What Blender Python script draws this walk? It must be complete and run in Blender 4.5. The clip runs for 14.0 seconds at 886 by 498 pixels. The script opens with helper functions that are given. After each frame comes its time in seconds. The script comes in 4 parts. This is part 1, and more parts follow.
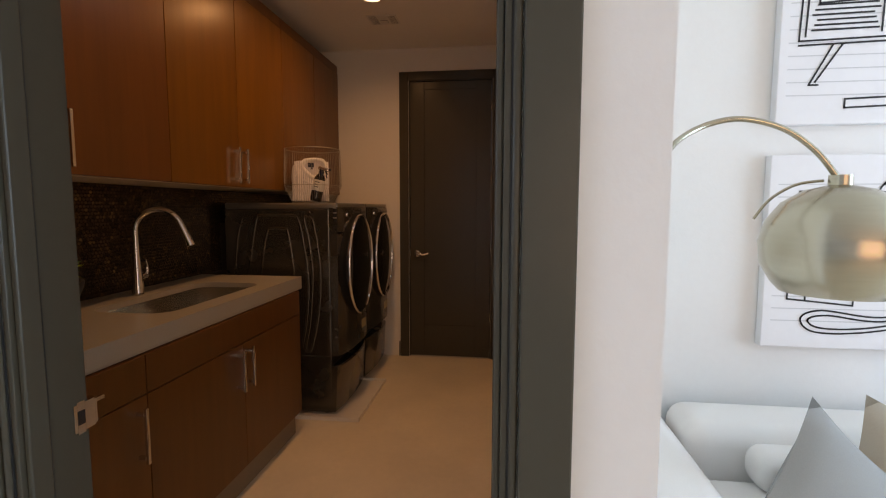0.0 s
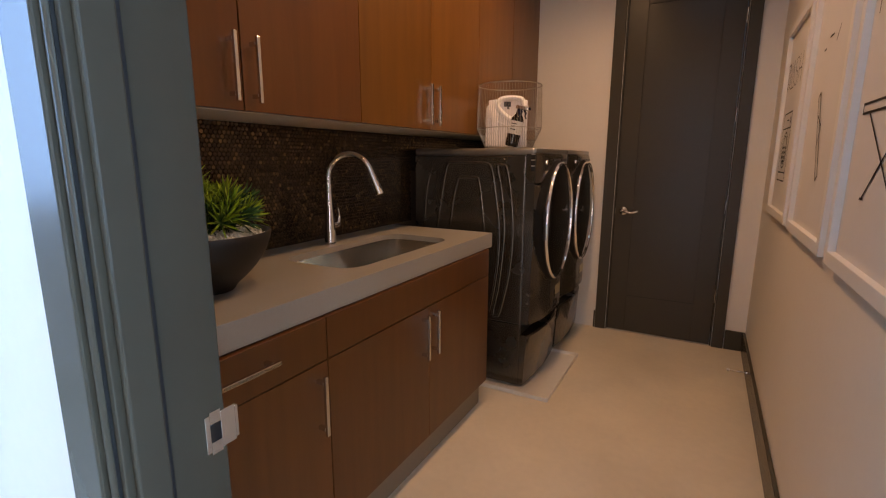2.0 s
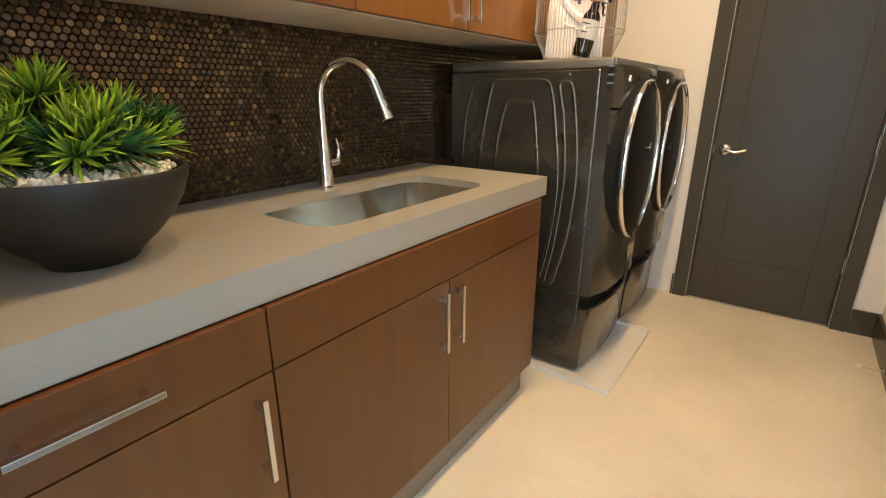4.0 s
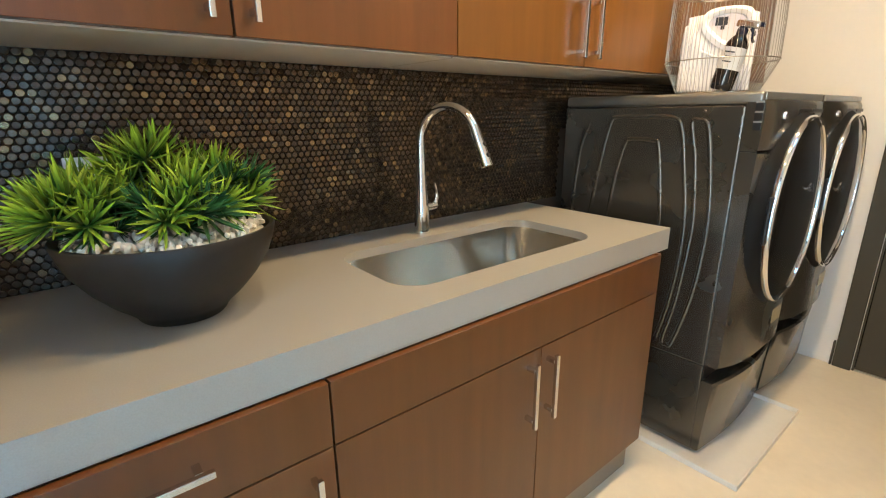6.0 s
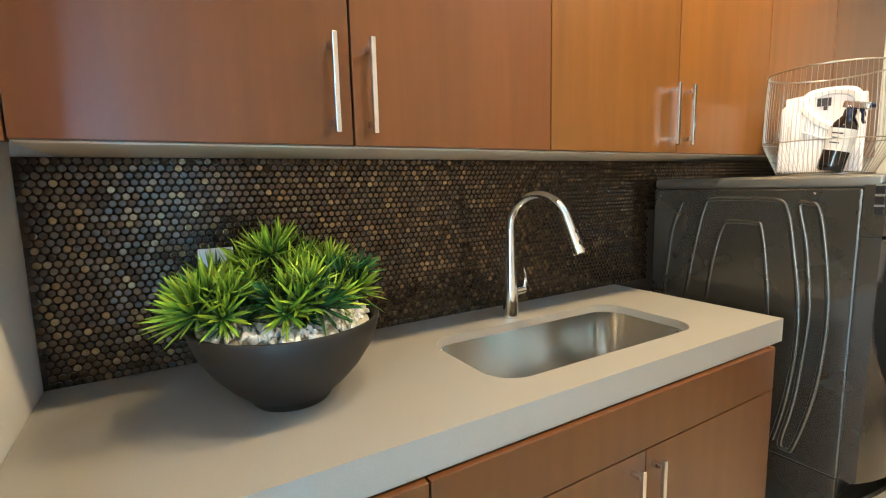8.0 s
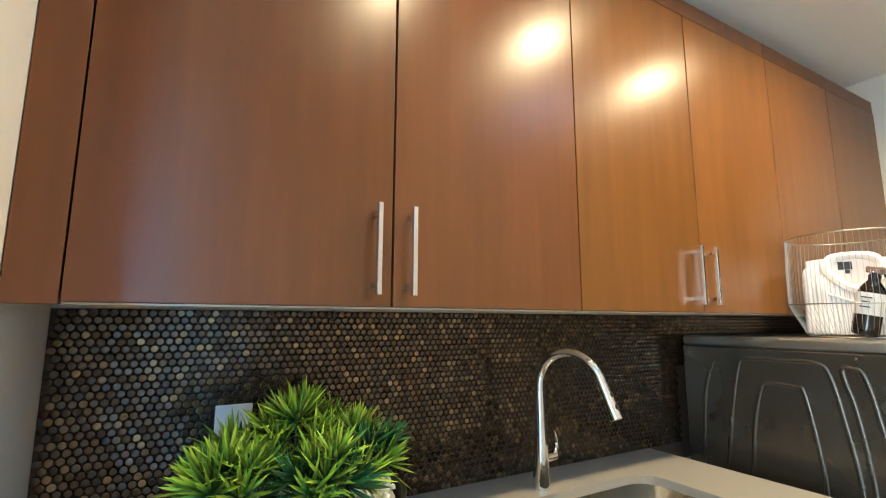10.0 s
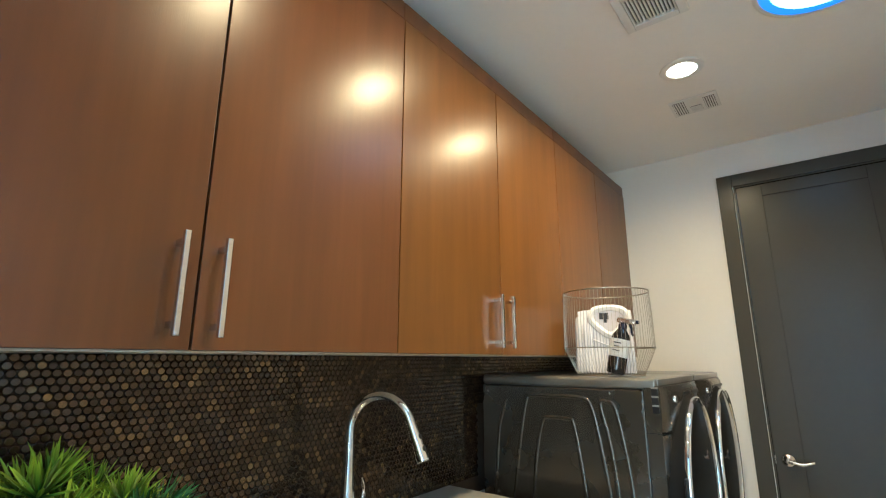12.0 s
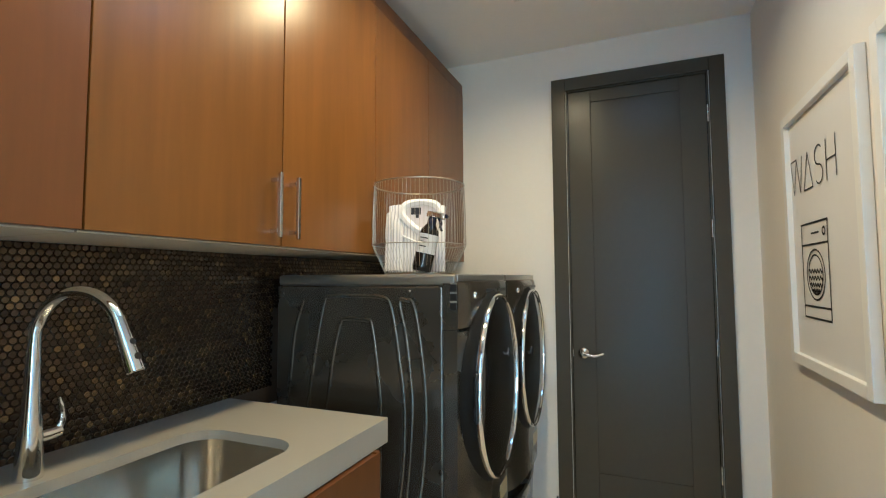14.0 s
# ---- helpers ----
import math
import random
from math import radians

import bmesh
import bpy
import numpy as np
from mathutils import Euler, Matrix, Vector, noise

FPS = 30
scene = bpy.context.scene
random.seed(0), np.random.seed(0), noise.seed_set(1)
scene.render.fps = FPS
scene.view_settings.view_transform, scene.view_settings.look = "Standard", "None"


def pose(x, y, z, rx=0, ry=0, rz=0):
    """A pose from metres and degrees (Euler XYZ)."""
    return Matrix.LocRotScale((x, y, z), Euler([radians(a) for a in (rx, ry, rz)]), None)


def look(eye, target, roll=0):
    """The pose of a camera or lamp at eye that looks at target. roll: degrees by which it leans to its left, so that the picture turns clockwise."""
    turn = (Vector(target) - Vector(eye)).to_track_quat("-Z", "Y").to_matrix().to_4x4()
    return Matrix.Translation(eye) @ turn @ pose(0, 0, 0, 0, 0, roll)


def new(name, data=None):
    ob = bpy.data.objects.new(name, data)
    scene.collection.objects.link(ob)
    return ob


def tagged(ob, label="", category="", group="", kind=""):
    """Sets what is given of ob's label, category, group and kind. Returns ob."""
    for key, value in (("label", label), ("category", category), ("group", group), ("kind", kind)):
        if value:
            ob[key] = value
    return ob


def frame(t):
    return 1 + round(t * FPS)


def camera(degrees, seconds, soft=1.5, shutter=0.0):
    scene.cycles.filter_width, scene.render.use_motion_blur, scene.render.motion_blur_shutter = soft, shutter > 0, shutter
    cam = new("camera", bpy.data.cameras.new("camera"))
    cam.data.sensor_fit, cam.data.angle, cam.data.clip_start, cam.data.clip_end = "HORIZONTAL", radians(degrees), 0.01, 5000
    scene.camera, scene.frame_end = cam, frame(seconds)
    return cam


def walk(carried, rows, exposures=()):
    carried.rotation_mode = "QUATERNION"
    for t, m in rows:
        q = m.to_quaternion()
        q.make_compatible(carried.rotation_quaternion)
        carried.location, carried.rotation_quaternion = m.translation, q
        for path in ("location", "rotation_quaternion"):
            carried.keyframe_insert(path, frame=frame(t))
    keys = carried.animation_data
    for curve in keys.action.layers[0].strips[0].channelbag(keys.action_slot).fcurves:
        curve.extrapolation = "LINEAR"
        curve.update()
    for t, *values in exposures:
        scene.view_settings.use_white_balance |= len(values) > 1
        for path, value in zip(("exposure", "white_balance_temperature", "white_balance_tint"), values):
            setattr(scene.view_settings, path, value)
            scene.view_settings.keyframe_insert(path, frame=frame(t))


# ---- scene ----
cam = camera(86.4, 14.0, soft=1.15)
PATH = [
    (0, (0.309, 0.214, 1.316), (0.063, 2.191, 1.14), 0.1),
    (0.5, (0.272, 0.246, 1.295), (-0.226, 2.166, 1.04), 0.6),
    (1, (0.189, 0.34, 1.29), (-0.485, 2.198, 0.979), 0.7),
    (1.5, (0.116, 0.445, 1.302), (-0.718, 2.227, 0.945), 0.5),
    (2, (0.09, 0.603, 1.29), (-0.86, 2.321, 0.911), 0.2),
    (2.5, (0.061, 0.801, 1.251), (-0.973, 2.464, 0.847), -0.1),
    (3, (-0.011, 0.924, 1.211), (-1.083, 2.538, 0.714), -0.0),
    (5.5, (-0.138, 1.306, 1.253), (-1.45, 2.646, 0.557), -0.5),
    (6, (-0.147, 1.273, 1.287), (-1.635, 2.488, 0.731), -0.5),
    (6.5, (-0.156, 1.256, 1.301), (-1.754, 2.39, 0.897), -0.7),
    (7, (-0.167, 1.236, 1.308), (-1.831, 2.294, 0.971), -0.6),
    (9.5, (-0.19, 1.211, 1.389), (-1.944, 2.171, 1.421), -0.1),
    (10, (-0.215, 1.181, 1.399), (-1.932, 2.165, 1.695), 0.2),
    (10.5, (-0.243, 1.17, 1.411), (-1.884, 2.244, 1.804), 0.5),
    (11, (-0.231, 1.159, 1.407), (-1.752, 2.379, 1.851), 0.2),
    (11.5, (-0.244, 1.165, 1.416), (-1.603, 2.562, 1.865), 0.2),
    (12, (-0.223, 1.173, 1.41), (-1.423, 2.708, 1.863), 0.1),
    (12.5, (-0.21, 1.194, 1.379), (-1.249, 2.841, 1.836), -0.2),
    (13, (-0.184, 1.244, 1.355), (-1.091, 2.98, 1.76), -0.4),
    (13.5, (-0.169, 1.43, 1.328), (-0.978, 3.241, 1.584), -0.3),
    (14, (-0.149, 1.549, 1.33), (-0.902, 3.398, 1.451), -0.3),
]
EXPOSURES = [(0, -2.68, 11000, 37), (1, -2.22, 9600, 37), (2, -1.78, 7500, 29), (3, -0.54, 6900, 13), (5.5, -0.32, 5650, 0), (7, 0.02, 5550, -2), (9.5, 0.06, 5150, -5), (10.5, -0.38, 5100, -6), (11.5, -0.52, 5050, -8), (14, -0.70, 4900, -9)]
walk(cam, [(t, look(eye, target, roll)) for t, eye, target, roll in PATH], EXPOSURES)


# ---- world and light ----
world = bpy.data.worlds.new("world")
scene.world = world
world.use_nodes = True
_nt = world.node_tree
_sky = _nt.nodes.new("ShaderNodeTexSky")
_sky.sky_type = "NISHITA"
_sky.sun_disc = False
_sky.sun_elevation = radians(40)
_sky.sun_rotation = radians(120)
_nt.links.new(_sky.outputs[0], _nt.nodes["Background"].inputs[0])
_nt.nodes["Background"].inputs[1].default_value = 0.12


def area_lamp(name, loc, rx, ry, rz, sx, sy, watts, colour, shape="RECTANGLE", spread=180):
    d = bpy.data.lights.new(name, "AREA")
    d.shape, d.size, d.energy, d.color = shape, sx, watts, colour
    if shape in ("RECTANGLE", "ELLIPSE"):
        d.size_y = sy
    d.spread = radians(spread)
    ob = new(name, d)
    ob.matrix_world = pose(*loc, rx, ry, rz)
    return ob


WARM = (1.0, 0.64, 0.32)
CEIL = 2.645
LAMPS = [(-0.53, 1.78), (-0.53, 2.51), (-0.53, 3.255)]
for lx, ly in LAMPS:
    area_lamp("downlight_lamp", (lx, ly, CEIL - 0.016), 0, 0, 0, 0.105, 0.105, 13 if ly < 2 else 21, WARM, "DISK", 156)
area_lamp("skylight_lamp", (-0.03, 2.965, CEIL - 0.016), 0, 0, 0, 0.32, 0.32, 2, (0.36, 0.60, 1.0), "DISK")
# daylight in the openings of the hall's two unseen windows, left and right
area_lamp("window_lamp", (-3.18, -0.95, 1.75), 0, -90, 0, 1.4, 1.8, 350, (0.22, 0.52, 1.0))
# added fill from behind for the hall walls and sofa, no known window
area_lamp("hall_fill_lamp_back", (2.2, -3.48, 1.4), 90, 0, 0, 2.6, 2.0, 190, (1.0, 0.93, 0.84))
area_lamp("window_lamp_right", (4.18, 0.65, 1.4), 0, 90, 0, 2.0, 2.1, 960, (0.26, 0.60, 1.0))

# ---- materials ----
MATS = {}


def mat(name, colour, rough=0.5, metal=0.0, spec=0.5, scale=40.0, var=0.08, bump=0.0, bscale=200.0, stain=0.0, stretch=(1, 1, 1),
        coat=0.0, coat_rough=0.1, rvar=0.0, island=0.0, objrand=0.0, distance=0.002, detail=4):
    """A surface with fine grain, large stains, bump and varied gloss."""
    if name in MATS:
        return MATS[name]
    m = bpy.data.materials.new(name)
    MATS[name] = m
    m.use_nodes = True
    n, l = m.node_tree.nodes, m.node_tree.links
    b = n["Principled BSDF"]
    b.inputs["Roughness"].default_value = rough
    b.inputs["Metallic"].default_value = metal
    b.inputs["Specular IOR Level"].default_value = spec
    b.inputs["Coat Weight"].default_value = coat
    b.inputs["Coat Roughness"].default_value = coat_rough
    co = n.new("ShaderNodeTexCoord")
    mp = n.new("ShaderNodeMapping")
    mp.inputs["Scale"].default_value = stretch
    l.new(co.outputs["Object"], mp.inputs[0])
    n1 = n.new("ShaderNodeTexNoise")
    n1.inputs["Scale"].default_value = scale
    n1.inputs["Detail"].default_value = detail
    l.new(mp.outputs[0], n1.inputs[0])
    n2 = n.new("ShaderNodeTexNoise")
    n2.inputs["Scale"].default_value = 2.3
    n2.inputs["Detail"].default_value = 5
    l.new(mp.outputs[0], n2.inputs[0])
    add = n.new("ShaderNodeMath")
    add.operation = "MULTIPLY_ADD"
    l.new(n1.outputs[0], add.inputs[0])
    add.inputs[1].default_value = var * 2
    add.inputs[2].default_value = 1 - var
    add2 = n.new("ShaderNodeMath")
    add2.operation = "MULTIPLY_ADD"
    l.new(n2.outputs[0], add2.inputs[0])
    add2.inputs[1].default_value = stain * 2
    add2.inputs[2].default_value = 1 - stain
    mul = n.new("ShaderNodeMath")
    mul.operation = "MULTIPLY"
    l.new(add.outputs[0], mul.inputs[0])
    l.new(add2.outputs[0], mul.inputs[1])
    last = mul
    for kind, amount in (("island", island), ("object", objrand)):
        if amount:
            src = n.new("ShaderNodeNewGeometry" if kind == "island" else "ShaderNodeObjectInfo")
            ra = n.new("ShaderNodeMath")
            ra.operation = "MULTIPLY_ADD"
            l.new(src.outputs["Random Per Island" if kind == "island" else "Random"], ra.inputs[0])
            ra.inputs[1].default_value = amount * 2
            ra.inputs[2].default_value = 1 - amount
            m2 = n.new("ShaderNodeMath")
            m2.operation = "MULTIPLY"
            l.new(last.outputs[0], m2.inputs[0])
            l.new(ra.outputs[0], m2.inputs[1])
            last = m2
    vm = n.new("ShaderNodeVectorMath")
    vm.operation = "SCALE"
    vm.inputs[0].default_value = colour
    l.new(last.outputs[0], vm.inputs["Scale"])
    l.new(vm.outputs[0], b.inputs["Base Color"])
    if rvar:
        r = n.new("ShaderNodeMath")
        r.operation = "MULTIPLY_ADD"
        l.new(n2.outputs[0], r.inputs[0])
        r.inputs[1].default_value = rvar * 2
        r.inputs[2].default_value = rough - rvar
        l.new(r.outputs[0], b.inputs["Roughness"])
    if bump:
        n3 = n.new("ShaderNodeTexNoise")
        n3.inputs["Scale"].default_value = bscale
        n3.inputs["Detail"].default_value = 3
        l.new(mp.outputs[0], n3.inputs[0])
        bp = n.new("ShaderNodeBump")
        bp.inputs["Strength"].default_value = bump
        bp.inputs["Distance"].default_value = distance
        l.new(n3.outputs[0], bp.inputs["Height"])
        l.new(bp.outputs[0], b.inputs["Normal"])
    return m


def glow(name, colour, strength):
    m = bpy.data.materials.new(name)
    m.use_nodes = True
    b = m.node_tree.nodes["Principled BSDF"]
    b.inputs["Base Color"].default_value = (*colour, 1)
    b.inputs["Emission Color"].default_value = (*colour, 1)
    b.inputs["Emission Strength"].default_value = strength
    return m


PAINT = mat("wall_paint", (0.80, 0.76, 0.69), 0.62, var=0.02, stain=0.03, bump=0.25, bscale=90, distance=0.0015)
PAINT_HALL = mat("hall_paint", (0.80, 0.79, 0.77), 0.6, var=0.02, stain=0.03, bump=0.25, bscale=90, distance=0.0015)
CEILING = mat("ceiling_paint", (0.84, 0.82, 0.78), 0.8, var=0.02, stain=0.03, bump=0.3, bscale=70, distance=0.002)
TRIM = mat("grey_trim_paint", (0.066, 0.060, 0.045), 0.27, spec=0.24, var=0.04, stain=0.03, bump=0.05, bscale=120, distance=0.0006)
FLOOR = mat("floor_stone", (0.70, 0.63, 0.51), 0.42, var=0.06, stain=0.20, scale=30, bump=0.08, bscale=60, rvar=0.08)
GRAIN = dict(rough=0.30, spec=0.38, var=0.10, stain=0.26, scale=5, stretch=(10, 10, 0.8), bump=0.15, bscale=40, objrand=0.10, coat=0.12, coat_rough=0.24, distance=0.0006)
WOOD = mat("cherry_veneer", (0.140, 0.051, 0.013), **GRAIN)
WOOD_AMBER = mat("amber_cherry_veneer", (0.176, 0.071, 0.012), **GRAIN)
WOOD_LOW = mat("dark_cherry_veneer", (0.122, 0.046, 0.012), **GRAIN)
# cherry darkened for the shade in the gaps round the lower doors
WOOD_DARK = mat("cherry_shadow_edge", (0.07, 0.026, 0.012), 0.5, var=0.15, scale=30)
PLINTH = mat("plinth_laminate", (0.22, 0.19, 0.155), 0.6, var=0.06, stain=0.06, scale=60)
CREAM = mat("cream_laminate", (0.55, 0.47, 0.36), 0.5, var=0.04, scale=60)
QUARTZ = mat("grey_quartz", (0.335, 0.315, 0.275), 0.30, var=0.10, stain=0.05, scale=420, rvar=0.05, detail=2)
STEEL = mat("brushed_steel", (0.74, 0.71, 0.65), 0.20, 1.0, var=0.03, scale=30, rvar=0.03)
CHROME = mat("chrome", (0.82, 0.81, 0.79), 0.07, 1.0, var=0.02)
NICKEL = mat("satin_nickel", (0.66, 0.63, 0.58), 0.16, 1.0, var=0.04, scale=80)
GRAPHITE = mat("graphite_enamel", (0.102, 0.095, 0.082), 0.27, 0.75, var=0.06, stain=0.05, scale=300, rvar=0.04, coat=0.4, coat_rough=0.15)
BLACK = mat("black_plastic", (0.012, 0.012, 0.013), 0.35, var=0.1)
GLASS_BLACK = mat("smoked_glass", (0.006, 0.006, 0.007), 0.06, spec=0.7, var=0.05)
GROUT = mat("dark_grout", (0.050, 0.034, 0.022), 0.85, var=0.2, scale=80)
WHITE = mat("white_plastic", (0.78, 0.77, 0.74), 0.4, var=0.02)


# ---- mesh helpers ----
def mesh_of(bm, name, material, smooth=False):
    me = bpy.data.meshes.new(name)
    if smooth:
        for f in bm.faces:
            f.smooth = True
        for e in bm.edges:
            if len(e.link_faces) == 2 and e.calc_face_angle(0) > radians(42):
                e.smooth = False
    bm.to_mesh(me)
    bm.free()
    if material:
        me.materials.append(material)
    return me


def part(name, bm, material, parent=None, label="", smooth=False):
    ob = new(name, mesh_of(bm, name, material, smooth))
    if parent:
        ob.parent = parent
    if label:
        ob["label"] = label
    return ob


def thing(name, label, category, loc=(0, 0, 0), group="", kind=""):
    ob = new(name)
    ob.location = loc
    return tagged(ob, label, category, group, kind)


def box(x0, x1, y0, y1, z0, z1, bevel=0.0, seg=2, bm=None):
    own = bmesh.new()
    bmesh.ops.create_cube(own, size=1)
    for v in own.verts:
        v.co = Vector(((x0 + x1) / 2 + v.co.x * (x1 - x0), (y0 + y1) / 2 + v.co.y * (y1 - y0), (z0 + z1) / 2 + v.co.z * (z1 - z0)))
    if bevel:
        bmesh.ops.bevel(own, geom=own.edges[:], offset=bevel, segments=seg, profile=0.5, affect="EDGES")
    return join(bm, own) if bm else own


def join(bm, other, m=None):
    """Adds other to bm, moved by m, and frees it."""
    if m is not None:
        bmesh.ops.transform(other, matrix=m, verts=other.verts)
    me = bpy.data.meshes.new("tmp")
    other.to_mesh(me)
    other.free()
    bm.from_mesh(me)
    bpy.data.meshes.remove(me)
    return bm


def lathe(profile, seg=32, bm=None, m=None):
    """A turned body from (radius, height) pairs round z."""
    own = bmesh.new()
    rings = []
    for r, z in profile:
        if r < 1e-5:
            rings.append([own.verts.new((0, 0, z))])
        else:
            rings.append([own.verts.new((r * math.cos(2 * math.pi * i / seg), r * math.sin(2 * math.pi * i / seg), z)) for i in range(seg)])
    for a, b in zip(rings, rings[1:]):
        for i in range(seg):
            j = (i + 1) % seg
            vs = [a[i % len(a)], a[j % len(a)], b[j % len(b)], b[i % len(b)]]
            vs = list(dict.fromkeys(vs))
            if len(vs) > 2:
                own.faces.new(vs)
    bmesh.ops.recalc_face_normals(own, faces=own.faces[:])
    if m is not None:
        bmesh.ops.transform(own, matrix=m, verts=own.verts)
    return join(bm, own) if bm else own


def tube(points, radius, seg=12, bm=None, closed=False):
    """A round bar along points; radius may be a list."""
    own = bmesh.new()
    pts = [Vector(p) for p in points]
    n = len(pts)
    rad = radius if isinstance(radius, (list, tuple)) else [radius] * n
    rings, up = [], None
    for i, p in enumerate(pts):
        if closed:
            d = (pts[(i + 1) % n] - pts[i - 1]).normalized()
        else:
            d = (pts[min(i + 1, n - 1)] - pts[max(i - 1, 0)]).normalized()
        if up is None:
            up = d.orthogonal().normalized()
        up = (up - d * up.dot(d)).normalized()
        side = d.cross(up)
        rings.append([own.verts.new(p + (up * math.cos(2 * math.pi * k / seg) + side * math.sin(2 * math.pi * k / seg)) * rad[i]) for k in range(seg)])
    pairs = list(zip(rings, rings[1:])) + ([(rings[-1], rings[0])] if closed else [])
    for a, b in pairs:
        for k in range(seg):
            own.faces.new((a[k], a[(k + 1) % seg], b[(k + 1) % seg], b[k]))
    if not closed:
        own.faces.new(rings[0][::-1])
        own.faces.new(rings[-1])
    bmesh.ops.recalc_face_normals(own, faces=own.faces[:])
    return join(bm, own) if bm else own


def rounded(x0, x1, y0, y1, r, seg=8):
    """The outline of a rectangle with round corners, anticlockwise."""
    out = []
    for cx, cy, a in ((x1 - r, y1 - r, 0), (x0 + r, y1 - r, 90), (x0 + r, y0 + r, 180), (x1 - r, y0 + r, 270)):
        for i in range(seg + 1):
            t = radians(a + 90 * i / seg)
            out.append((cx + r * math.cos(t), cy + r * math.sin(t)))
    return out


def loft(rings, cap_start=False, cap_end=False, bm=None):
    own = bmesh.new()
    vs = [[own.verts.new(p) for p in ring] for ring in rings]
    n = len(vs[0])
    for a, b in zip(vs, vs[1:]):
        for i in range(n):
            own.faces.new((a[i], a[(i + 1) % n], b[(i + 1) % n], b[i]))
    if cap_start:
        own.faces.new(vs[0][::-1])
    if cap_end:
        own.faces.new(vs[-1])
    bmesh.ops.recalc_face_normals(own, faces=own.faces[:])
    return join(bm, own) if bm else own


def slab_with_hole(x0, x1, y0, y1, z0, z1, hole, m=None):
    """A flat slab with one opening; hole is an outline wholly inside it, anticlockwise."""
    own = bmesh.new()
    outer = [(x1, y1), (x0, y1), (x0, y0), (x1, y0)]
    n = len(hole)

    def ring(pts, z):
        return [own.verts.new((px, py, z)) for px, py in pts]
    for z, flip in ((z1, False), (z0, True)):
        o, h = ring(outer, z), ring(hole, z)
        q = n // 4
        for c in range(4):
            seg_ids = [(c * q + k) % n for k in range(q)]
            for k in range(q - 1):
                f = (o[c], h[seg_ids[k + 1]], h[seg_ids[k]])
                own.faces.new(f if not flip else f[::-1])
            f = (o[c], o[(c + 1) % 4], h[(c * q + q) % n], h[seg_ids[-1]])
            own.faces.new(f if not flip else f[::-1])
    for pts in (outer, hole):
        a, b = ring(pts, z0), ring(pts, z1)
        for i in range(len(pts)):
            j = (i + 1) % len(pts)
            own.faces.new((a[i], a[j], b[j], b[i]))
    bmesh.ops.remove_doubles(own, verts=own.verts[:], dist=1e-5)
    bmesh.ops.recalc_face_normals(own, faces=own.faces[:])
    if m is not None:
        bmesh.ops.transform(own, matrix=m, verts=own.verts)
    return own


def structure(name, bm, material, label="", category="", smooth=False):
    ob = part(name, bm, material, None, label, smooth)
    return tagged(ob, label, category or name.split("_")[0], kind="structure")


# ---- the rooms ----
LEFT, RIGHT, END = -1.482, 0.418, 4.25          # faces of the laundry walls
IN0, IN1 = 0.845, 0.965                         # the entry wall, hall side and laundry side
DOOR_L, DOOR_R, DOOR_H = -0.455, 0.32, 2.44     # the entry opening
HX0, HX1, HY0, HY1 = -3.2, 4.2, -3.5, 2.1       # the hall and sitting area
WALL_OUT = 0.520                                # outer face of the laundry's right wall

structure("floor", box(HX0, HX1, HY0, END + 0.3, -0.1, 0.0), FLOOR, "pale beige stone-look floor with faint mottling", "floor")
structure("ceiling", box(LEFT - 0.2, RIGHT + 0.06, IN1, END + 0.2, CEIL, CEIL + 0.1), CEILING, "off-white textured ceiling of the laundry", "ceiling")
structure("ceiling_hall", box(HX0, HX1, HY0, IN1, 2.75, 2.85), CEILING, "off-white ceiling of the hall", "ceiling")
structure("ceiling_sitting", box(WALL_OUT - 0.03, HX1, IN1, HY1 + 0.1, 2.75, 2.85), CEILING, "off-white ceiling of the sitting area", "ceiling")
structure("wall_left", box(LEFT - 0.12, LEFT, IN1, END + 0.12, 0, CEIL), PAINT, "warm white painted wall behind the cabinets", "wall")
structure("wall_right", box(RIGHT, WALL_OUT, IN1, END + 0.12, 0, 2.75), PAINT, "warm white painted laundry wall with three prints", "wall")

# end wall with its door opening
EX0, EX1, EH = -0.49, 0.222, 2.385
bm = box(LEFT, EX0, END, END + 0.12, 0, CEIL)
box(EX1, RIGHT, END, END + 0.12, 0, CEIL, bm=bm)
box(EX0, EX1, END, END + 0.12, EH, CEIL, bm=bm)
structure("wall_end", bm, PAINT, "warm white painted end wall round the grey door", "wall")
# entry wall
bm = box(HX0, DOOR_L, IN0, IN1, 0, 2.75)
box(DOOR_R, WALL_OUT, IN0, IN1, 0, 2.75, bm=bm)
box(DOOR_L, DOOR_R, IN0, IN1, DOOR_H, 2.75, bm=bm)
structure("wall_entry", bm, PAINT_HALL, "white painted wall with the laundry doorway", "wall")
structure("wall_sitting", box(WALL_OUT, HX1, HY1, HY1 + 0.1, 0, 2.75), PAINT_HALL, "white painted wall behind the sofa", "wall")
bm = box(HX0 - 0.1, HX0, HY0, -1.55, 0, 2.75)
box(HX0 - 0.1, HX0, -0.05, IN1, 0, 2.75, bm=bm)
box(HX0 - 0.1, HX0, -1.55, -0.05, 2.3, 2.75, bm=bm)
box(HX0 - 0.1, HX0, -1.55, -0.05, 0, 1.1, bm=bm)
structure("wall_hall_left", bm, PAINT_HALL, "white painted hall wall with a tall window opening", "wall")
bm = box(HX1, HX1 + 0.1, HY0, -0.40, 0, 2.75)
box(HX1, HX1 + 0.1, 1.70, HY1 + 0.1, 0, 2.75, bm=bm)
box(HX1, HX1 + 0.1, -0.40, 1.70, 2.4, 2.75, bm=bm)
box(HX1, HX1 + 0.1, -0.40, 1.70, 0, 0.4, bm=bm)
